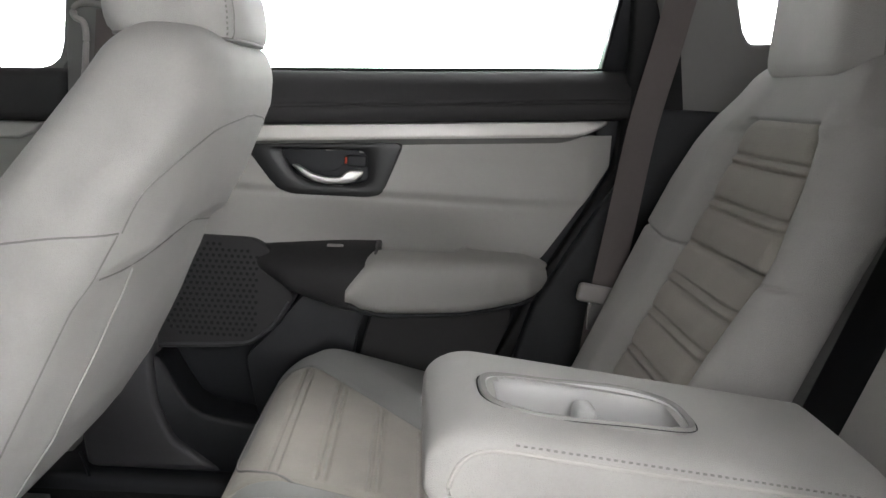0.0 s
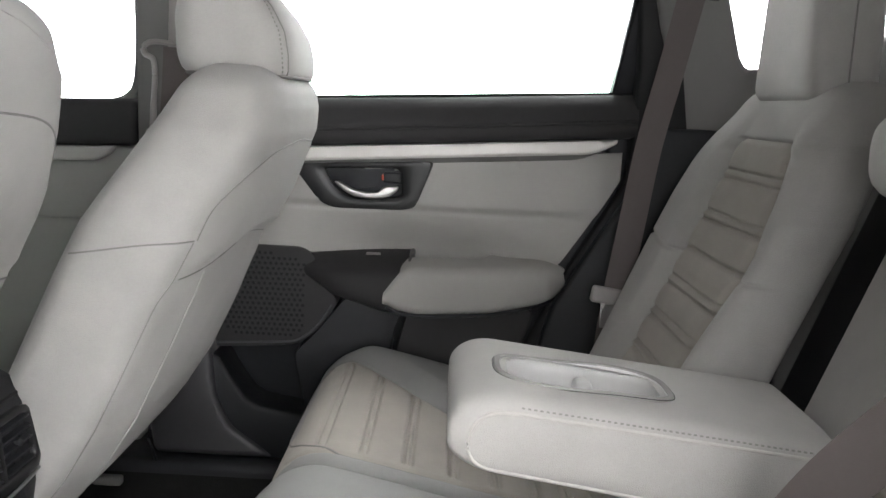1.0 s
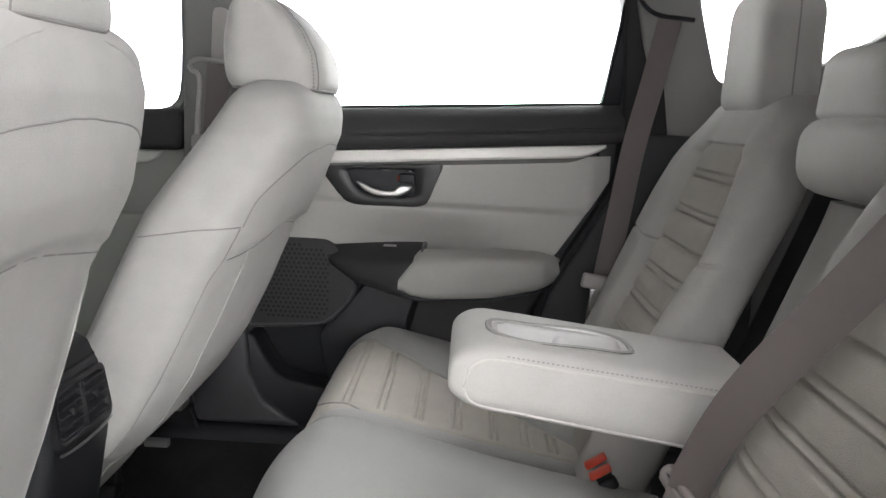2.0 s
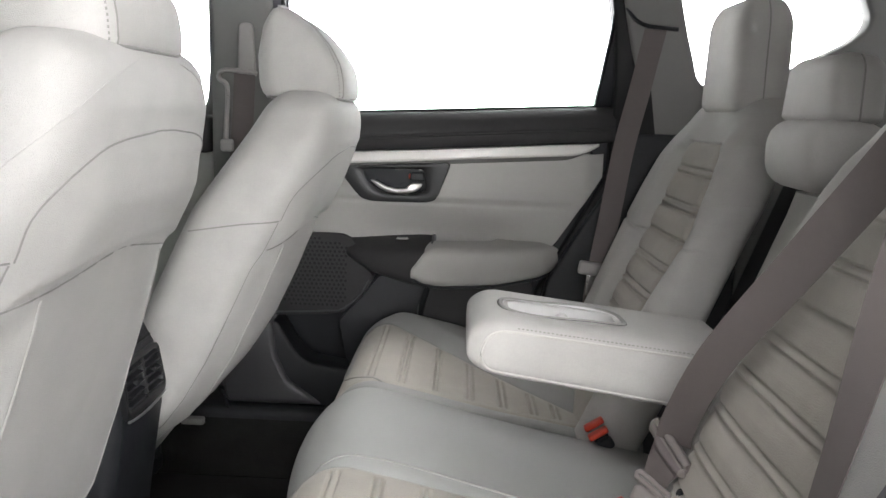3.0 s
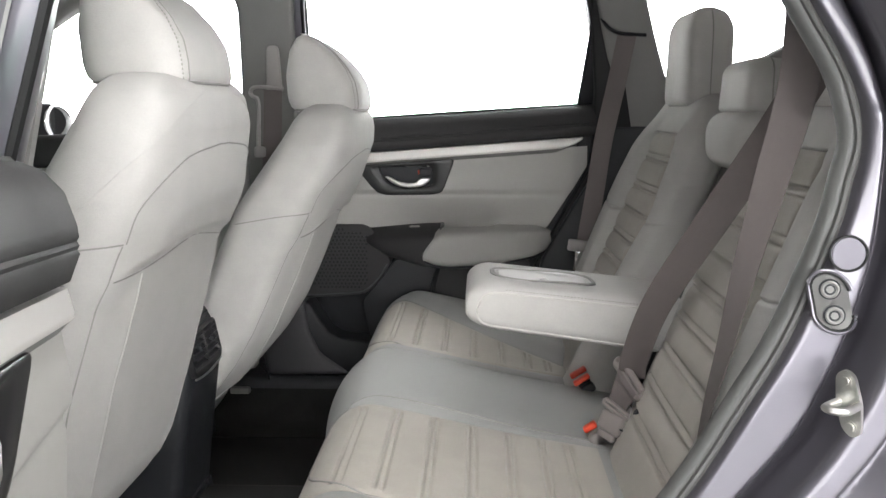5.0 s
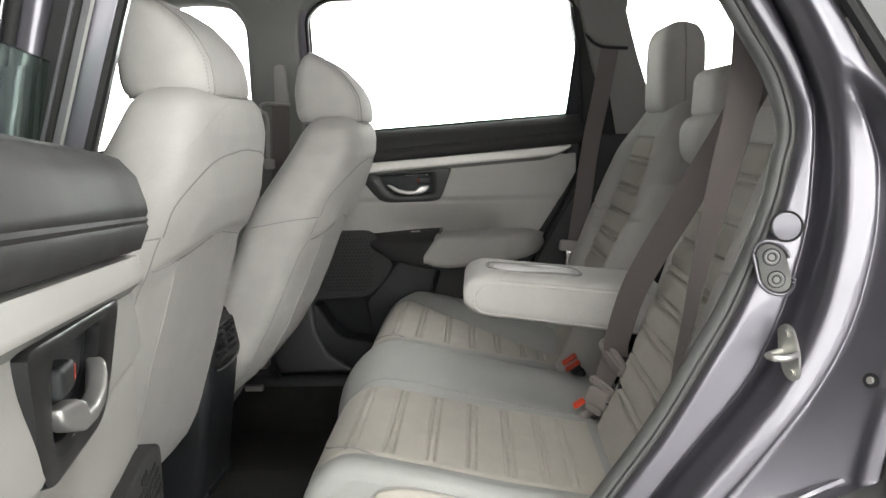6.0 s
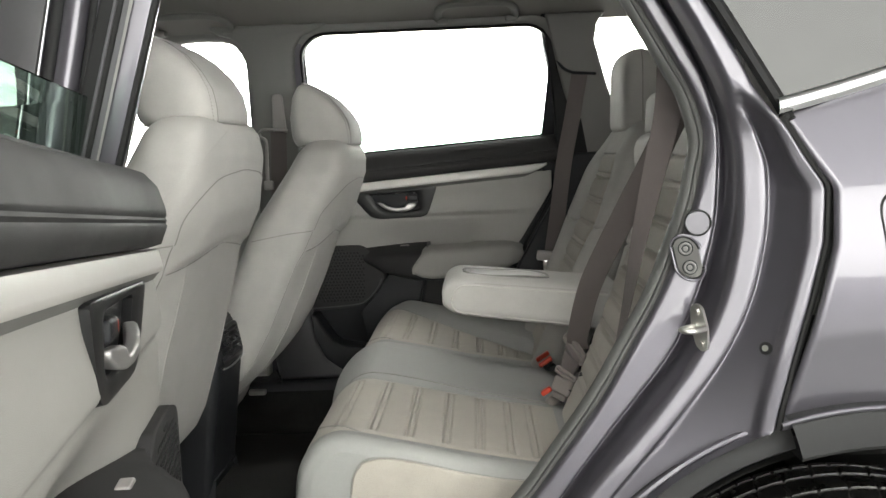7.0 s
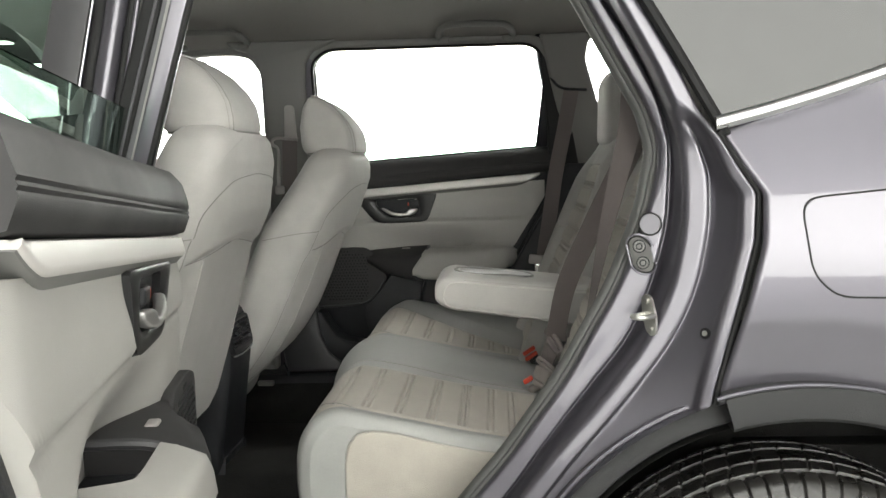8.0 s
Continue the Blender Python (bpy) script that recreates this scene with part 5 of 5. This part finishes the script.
part("seam", tube([(x, -0.6565, z + 0.001) for x, z in SIDE_SEAM], 0.0012, 6, 70), SEAM, side_panel)
rear_backrest(big_seat, -0.462, 0.240, [(0.64, -0.248), (0.90, -0.250), (1.05, -0.285), (1.20, -0.325)],
              [(0.64, -0.600), (0.90, -0.598), (1.05, -0.590), (1.20, -0.575)], 0.028)
head_rest(big_seat, -0.452, 0.125, 0.448, 0.105, 1.255, 1.458, "light grey fabric head restraint")
part("seat_base", box((0.08, -0.27, 0.475), (0.55, 0.72, 0.15), 0.02), BLACK, big_seat)
# fixed middle back with its low head restraint
mid_rows = vertical_loft([(z, at_height(B_FRONT, z) + f, at_height(B_FRONT, z) + 0.16, -0.070, 0.108) for z, f in ((0.66, 0.12), (0.9, 0.115), (1.10, 0.105), (1.135, 0.10))], 48, 5)
# black box added in the slot: the gap's shade is its colour
part("gap_filler", box((0.46, -0.03, 0.93), (0.05, 0.40, 0.50), 0.01, turn=Matrix.Rotation(radians(20), 4, "Y")), BLACK, big_seat, "black filler that darkens the gap behind the middle back")
part("middle_back", sheet(mid_rows, wrap=True, caps=True), SEAT, big_seat, "recessed middle back behind the armrest")
roll = []
for y in np.linspace(-0.20, 0.014, 20):
    k = 0.35 + 0.65 * math.sqrt(max(0, 1 - (abs(y + 0.093) / 0.108) ** 6))
    roll.append([(0.472 + 0.06 * k * a / 0.06, y, 1.196 + 0.052 * k * b / 0.052) for a, b in zip(*section(0.06, 0.052, 3, 32))])
part("middle_roll", sheet(roll, wrap=True, caps=True), SEAT, big_seat, "rounded grey top of the middle back")
head_rest(big_seat, -0.070, 0.108, 0.440, 0.085, 1.242, 1.338, "low wide grey head restraint")

# folded centre armrest with two cup holders
A0, A1, AX0, AX1 = -0.165, 0.075, -0.022, 0.355


def arm_top(x):
    return 0.958 - 0.035 * (x - 0.02) / 0.33


def arm_low(x):
    return 0.872 - 0.05 * (x + 0.02) / 0.35


def armrest():
    xs = [AX0 + 0.05 * (1 - math.cos(t)) for t in np.linspace(0, math.pi / 2, 14)] + list(np.linspace(AX0 + 0.054, AX1, 60))
    rows = []
    for x in xs:
        t = min(1, (x - AX0) / 0.05)
        k = math.sqrt(max(0, 1 - (1 - t) ** 2))
        top, lo = arm_top(x), arm_low(x)
        c, h = (top + lo) / 2 - 0.006 * (1 - k), (top - lo) / 2
        p, q = section((A1 - A0) / 2 - 0.012 * (1 - k), h * (0.30 + 0.70 * k), 5.5, 140)
        rows.append([(x, (A0 + A1) / 2 + a, c + b) for a, b in zip(p, q)])
    inside = lambda x, y: ((x - 0.1175) / 0.083) ** 4 + ((y + 0.068) / 0.045) ** 4 < 1
    keep = lambda i, j: not (rows[i][j][2] > arm_top(rows[i][j][0]) - 0.02 and inside(rows[i][j][0], rows[i][j][1]) and inside(rows[i + 1][j][0], rows[i + 1][(j + 1) % 140][1]))
    arm = part("armrest", sheet(rows, wrap=True, caps=True, keep=keep), SEAT, big_seat, "light grey fold-down centre armrest", sharp=50)
    # cup tray: rim and bowl
    def oval(sc, z, n=48):
        return [(0.1175 + 0.090 * sc * math.copysign(abs(math.cos(a)) ** 0.55, math.cos(a)), -0.068 + 0.051 * (sc if sc > 0.9 else sc) * math.copysign(abs(math.sin(a)) ** 0.6, math.sin(a)), z + arm_top(0.1175 + 0.09 * sc * math.cos(a)))
                for a in np.linspace(0, 2 * math.pi, n, endpoint=False)]
    tray = part("cup_tray", sheet([oval(0.985, 0.0020), oval(0.965, 0.0005), oval(0.93, -0.010), oval(0.90, -0.026), oval(0.85, -0.036), oval(0.75, -0.039), oval(0.5, -0.040), oval(0.02, -0.040)], wrap=True), GREY_PLASTIC, arm, "light grey plastic cup holder tray")
    part("tray_rim", sheet([oval(1.05, -0.004), oval(1.045, 0.0022), oval(1.03, 0.0036), oval(1.0, 0.0034), oval(0.975, 0.0022), oval(0.962, -0.004)], wrap=True), SEAM, tray, "thin grey rim of the cup tray")
    part("rim_joint", sheet([oval(1.064, 0.0004), oval(1.060, 0.0012), oval(1.052, 0.0004)], wrap=True), RUBBER, tray, "dark joint round the cup tray")
    part("cup_bridge", box((0.122, -0.045, arm_top(0.12) - 0.024), (0.020, 0.034, 0.032), 0.008), GREY_PLASTIC, tray, "small bridge between the cup holders")
    # piping along the upper and lower edges, joined round the nose
    def side_point(x, z, sign):
        k = math.sqrt(max(0, 1 - (1 - min(1, (x - AX0) / 0.05)) ** 2))
        top, lo = arm_top(x), arm_low(x)
        c, h = (top + lo) / 2 - 0.006 * (1 - k), (top - lo) / 2 * (0.30 + 0.70 * k)
        hw = (A1 - A0) / 2 - 0.012 * (1 - k)
        q = min(0.995, abs(z - c) / h)
        return (x, (A0 + A1) / 2 + sign * hw * (1 - q ** 5.5) ** (1 / 5.5), z)
    for sign in (-1, 1):
        hi = [(x, arm_top(x) - 0.019) for x in np.linspace(0.33, 0.045, 12)]
        nose = [(0.022, arm_top(0.02) - 0.022), (0.006, arm_top(0.0) - 0.034), (-0.002, 0.905), (0.002, 0.889), (0.014, 0.880)]
        low = [(x, arm_low(x) + 0.012) for x in np.linspace(0.035, 0.33, 12)]
        path = [side_point(x, z, sign) for x, z in smooth([*hi, *nose, *low], 110)]
        part("piping", tube(path, 0.0020, 8), STITCH, arm, "pale stitched piping")
        line = smooth([side_point(x, z + 0.0055, sign) for x, z in hi], 96)
        part("stitching", joined(*[tube([line[k], line[k + 1]], 0.0010, 5) for k in range(0, 96, 2)]), SEAM, arm, "dotted grey stitching", kind="stuff")
    return arm


armrest()


# ---- belts and buckles ----
def webbing(parent, path, normal, end=None, w=0.047, name="webbing"):
    """A strap along a path whose flat side faces along the normal."""
    p = smooth(path, 48)
    rows = []
    for i, c in enumerate(p):
        t = Vector(p[min(i + 1, len(p) - 1)] - p[max(i - 1, 0)]).normalized()
        face = Vector(normal).lerp(Vector(end or normal), i / 48)
        d = t.cross(face).normalized()
        rows.append([Vector(c) + d * (w * k) for k in (-0.5, -0.46, -0.25, 0, 0.25, 0.46, 0.5)])
    return part(name, thick(sheet(rows), 0.0014), BELT, parent, "taupe woven webbing")


far_belt = thing("seat_belt", "taupe seat belt hanging from the grey C-pillar", "seat belt", (0.25, 0.62, 0.70), "rear seat belts")
webbing(far_belt, [(0.372, 0.655, 1.435), (0.345, 0.652, 1.30), (0.318, 0.648, 1.173), (0.295, 0.63, 1.03), (0.272, 0.605, 0.90), (0.262, 0.60, 0.80)], (-0.25, -1, 0.1))
loop = [(0.310, 0.672, 1.475), (0.325, 0.662, 1.452), (0.350, 0.655, 1.438), (0.385, 0.652, 1.434), (0.418, 0.655, 1.432)]
part("belt_guide", tube(loop, 0.008, 10, 30, 0.6), BLACK, far_belt, "black belt guide loop")
part("belt_tongue", box((0.258, 0.600, 0.905), (0.062, 0.016, 0.030), 0.006, turn=Matrix.Rotation(radians(8), 4, "Y")), PALE_TAUPE, far_belt, "grey plastic belt tongue")
part("tongue_plate", box((0.262, 0.598, 0.872), (0.034, 0.005, 0.050), 0.002), CHROME, far_belt, "chrome latch plate")

near_belt = thing("seat_belt", "taupe seat belt hanging down over a seat back", "seat belt", (0.3, -0.62, 0.70), "rear seat belts")
webbing(near_belt, [(0.372, -0.655, 1.46), (0.362, -0.665, 1.29), (0.335, -0.665, 1.17), (0.312, -0.665, 1.076), (0.290, -0.665, 0.97), (0.270, -0.665, 0.88), (0.25, -0.66, 0.74)], (-0.4, -1, 0.1), (-1, 0.35, 0.3))
part("belt_guide", box((0.376, -0.655, 1.468), (0.06, 0.03, 0.035), 0.008), TAUPE, near_belt, "taupe belt guide")
part("floor_anchor", box((0.25, -0.66, 0.725), (0.012, 0.05, 0.05), 0.004), TAUPE, near_belt, "belt anchor")
cross_belt = thing("seat_belt", "taupe seat belt drawn across to its buckle", "seat belt", (0.26, -0.17, 0.70), "rear seat belts")
webbing(cross_belt, [(0.408, -0.64, 1.335), (0.374, -0.55, 1.225), (0.322, -0.455, 1.095), (0.274, -0.345, 0.96), (0.256, -0.262, 0.850), (0.256, -0.243, 0.815)], (-0.5, -1, 0.25))
def oval_loop(a, b, half, wire, name, label=""):
    """A long moulded ring between two ends, its short side hanging down the strap."""
    a, b = Vector(a), Vector(b)
    u = (b - a).normalized()
    v = Vector((-0.45, -0.12, -0.85))
    v = (v - u * v.dot(u)).normalized()
    mid, run = (a + b) / 2, (b - a).length / 2 - half
    pts = []
    for k in range(40):
        g = 2 * math.pi * k / 40
        pts.append(mid + u * (run * (1 if math.cos(g) > 0 else -1) + half * math.cos(g)) + v * half * math.sin(g))
    pts.append(pts[0])
    return part(name, tube(pts, wire, 10, 90), TAUPE, cross_belt, label)


def flap(top_a, top_b, low_a, low_b, swell, name, label):
    """A folded tongue of webbing between two rings."""
    rows = []
    for t in np.linspace(0, 1, 14):
        a, b = Vector(top_a).lerp(Vector(low_a), t), Vector(top_b).lerp(Vector(low_b), t)
        out = Vector((-0.5, -0.85, 0.15)) * swell * math.sin(math.pi * min(1, t * 1.15))
        rows.append([a.lerp(b, k) + out * (0.4 + 0.6 * math.sin(math.pi * k)) for k in np.linspace(0, 1, 9)])
    return part(name, thick(sheet(rows), 0.003), BELT, cross_belt, label)


oval_loop((0.237, -0.212, 0.831), (0.262, -0.292, 0.794), 0.0065, 0.0062, "belt_tongue", "taupe plastic belt tongue ring")
flap((0.236, -0.228, 0.823), (0.256, -0.286, 0.794), (0.217, -0.244, 0.768), (0.240, -0.266, 0.756), 0.006, "webbing_fold", "folded taupe webbing")
flap((0.235, -0.231, 0.824), (0.255, -0.288, 0.797), (0.230, -0.241, 0.803), (0.250, -0.284, 0.783), 0.009, "webbing_hem", "sewn hem of the folded webbing")
oval_loop((0.212, -0.240, 0.770), (0.246, -0.276, 0.751), 0.0042, 0.0038, "latch_ring", "thin taupe ring of the latch")
u = Vector((0.034, -0.030, -0.014)).normalized()
v = Vector((0.012, -0.004, 0.036))
v = (v - u * v.dot(u)).normalized()
TIP = Matrix((u, u.cross(v), v)).transposed().to_4x4()
part("mini_buckle", box((0.2225, -0.260, 0.738), (0.046, 0.020, 0.034), 0.007, 4, turn=TIP), TAUPE, cross_belt, "taupe belt buckle")
part("buckle_slot", box((0.236, -0.281, 0.732), (0.012, 0.004, 0.0025), 0.001, turn=TIP), BLACK, cross_belt)
part("buckle_foot", box((0.214, -0.256, 0.716), (0.034, 0.014, 0.014), 0.005, turn=TIP), TAUPE, cross_belt)


def buckle(at, label, mat=BLACK, length=0.036):
    b = thing("belt_buckle", label, "belt buckle", at, "belt buckles")
    slant = Matrix.Rotation(radians(-33), 4, "Y")
    part("housing", box(Vector(at) + Vector((0.006, 0.004, -0.016)), (0.030, 0.020, 0.020), 0.006, turn=slant), mat, b, "buckle housing")
    part("release_button", box(Vector(at) + Vector((-0.008, 0, 0.004)), (length, 0.017, 0.010), 0.003, turn=slant), RED, b, "red release button")


buckle((0.213, 0.108, 0.713), "belt buckle with red button between the cushions")
buckle((0.218, 0.087, 0.704), "belt buckle with red button between the cushions")
buckle((0.198, -0.226, 0.715), "belt buckle with red button on the bench", TAUPE, 0.024)
part("seat_button", disc((0.2545, -0.299, 0.768), (-1, -0.3, 0.35), 0.007, 0.005), BLACK, big_seat, "small black round button")

b_belt = thing("seat_belt", "taupe front seat belt on the grey B-pillar", "seat belt", (-0.55, 0.66, 1.0), "front seat belts")
webbing(b_belt, [(-0.530, 0.665, 1.30), (-0.532, 0.658, 1.20), (-0.540, 0.655, 1.05), (-0.55, 0.655, 0.85)], (0.1, -1, 0))
ring_path = [(-0.500, 0.655, 1.302), (-0.525, 0.650, 1.305), (-0.566, 0.650, 1.308), (-0.584, 0.652, 1.300), (-0.582, 0.650, 1.286), (-0.568, 0.648, 1.278), (-0.564, 0.648, 1.255), (-0.566, 0.648, 1.20), (-0.568, 0.650, 1.155)]
part("belt_guide", tube(ring_path, 0.0062, 10, 60, 0.8), PALE_TAUPE, b_belt, "grey belt guide")
part("belt_tongue", box((-0.564, 0.646, 1.142), (0.030, 0.014, 0.028), 0.006), PALE_TAUPE, b_belt)


# ---- centre console with rear air vents ----
def console():
    c = thing("centre_console", "black centre console with rear air vents", "console", (-0.6, -0.01, 0.40))
    side = [(-1.1, 0.42), (-0.572, 0.42), (-0.560, 0.50), (-0.548, 0.60), (-0.530, 0.735), (-0.531, 0.765), (-0.540, 0.842), (-0.556, 0.868), (-0.59, 0.884), (-0.64, 0.89), (-1.1, 0.90)]
    part("body", prism(side, -0.118, 0.100, 0.022, 5), BLACK, c, "black console body")
    tilt = Matrix.Translation((-0.533, -0.01, 0.800)) @ Matrix.Rotation(radians(-8), 4, "Y")
    ring_bm = loop_frame(rounded([(-0.082, -0.031), (0.082, -0.031), (0.076, 0.031), (-0.076, 0.031)], 0.012), rounded([(-0.094, -0.046), (0.094, -0.046), (0.084, 0.042), (-0.084, 0.042)], 0.022), 0.006, -0.007)
    ring_bm.transform(tilt @ Matrix.Rotation(radians(90), 4, "Z"))
    fr = part("vent_frame", ring_bm, GLOSS_BLACK, c, "black air vent frame")
    for col in (-0.040, 0.040):
        for k in range(5):
            b = box((0.003, col, -0.026 + 0.0132 * k), (0.010, 0.068, 0.003), 0.001, 1, Matrix.Rotation(radians(20), 4, "Y"))
            b.transform(tilt)
            part("slat", b, BLACK, fr)
        for k in (-0.02, 0.0, 0.02):
            b = box((-0.006, col + k, 0.002), (0.010, 0.0022, 0.060), 0.0008, 1)
            b.transform(tilt)
            part("vane", b, BLACK, fr)
        b = box((0.006, col, 0.002), (0.008, 0.008, 0.010), 0.002)
        b.transform(tilt)
        part("vent_tab", b, BLACK, fr)
    b = box((0.0, 0, 0.0), (0.014, 0.010, 0.064), 0.002)
    b.transform(tilt)
    part("vent_post", b, GLOSS_BLACK, fr)
    b = prism(rounded([(-0.080, -0.030), (0.080, -0.030), (0.075, 0.030), (-0.075, 0.030)], 0.01), 0.0, 0.003, 0)
    b.transform(tilt @ Matrix.Translation((-0.014, 0, 0)) @ Matrix.Rotation(radians(90), 4, "Z"))
    part("vent_back", b, RUBBER, fr, "dark inside of the air vent")
    lip = [tilt @ Vector((0.004, y, -0.046 - 0.006 * (1 - (y / 0.085) ** 2))) for y in np.linspace(-0.085, 0.085, 20)]
    part("vent_lip", tube(lip, 0.0022, 8), SATIN, fr, "thin bright lip under the air vent")
    seam = [(-0.5445 - 0.003 * abs(y + 0.01) / 0.1, y, 0.852) for y in np.linspace(-0.10, 0.08, 12)]
    part("hood_seam", tube(seam, 0.0022, 6), RUBBER, c, "dark seam over the air vent")
    foot = sheet([[(x, y, z) for y, z in ((-0.135, 0.405), (-0.12, 0.44), (-0.10, 0.50), (0.08, 0.50), (0.10, 0.44), (0.115, 0.405))] for x in (-1.1, -0.60, -0.575, -0.555)])
    part("foot", foot, BLACK, c)


console()


# ---- wheel ----
def wheel():
    w = thing("wheel", "black treaded tyre in the rear wheel arch", "wheel", (0.58, -0.82, 0.0))
    R, HW, yc = 0.366, 0.118, -0.815
    prof = [(-1.0, 0.62), (-1.02, 0.75), (-1.0, 0.86), (-0.96, 0.92), (-0.88, 0.965), (-0.75, 0.985), (-0.5, 0.995), (0, 1.0), (0.5, 0.995), (0.75, 0.985), (0.88, 0.965), (1.0, 0.86), (1.02, 0.75), (1.0, 0.62)]
    pr = smooth(prof, 150)
    rows = []
    for i, a in enumerate(np.linspace(0, 2 * math.pi, 721)):
        row = []
        for yy, rr in pr:
            r = rr * R
            if rr > 0.955:
                for g in (-0.62, -0.24, 0.24, 0.62):
                    r -= 0.0075 * (1 if abs(yy - g) < 0.035 else 0)
            if rr > 0.88 and abs(yy) > 0.66 and i % 9 == 0:
                r -= 0.006
            if rr > 0.98 and abs(yy) < 0.66 and (i + int(yy * 9)) % 13 == 0:
                r -= 0.004
            row.append((0.58 + r * math.cos(a), yc + HW * yy, 0.366 + r * math.sin(a)))
        rows.append(row)
    part("tyre", sheet(rows), TYRE, w, "black rubber tyre with grooved tread", sharp=30)
    rim = [[(0.58 + r * math.cos(a), yc + y, 0.366 + r * math.sin(a)) for r, y in ((0.232, 0.1), (0.225, -0.08), (0.236, -0.112), (0.22, -0.1), (0.19, -0.06), (0.05, -0.07), (0.01, -0.07))] for a in np.linspace(0, 2 * math.pi, 60)]
    part("rim", sheet(rim), SILVER, w, "silver alloy rim")


wheel()
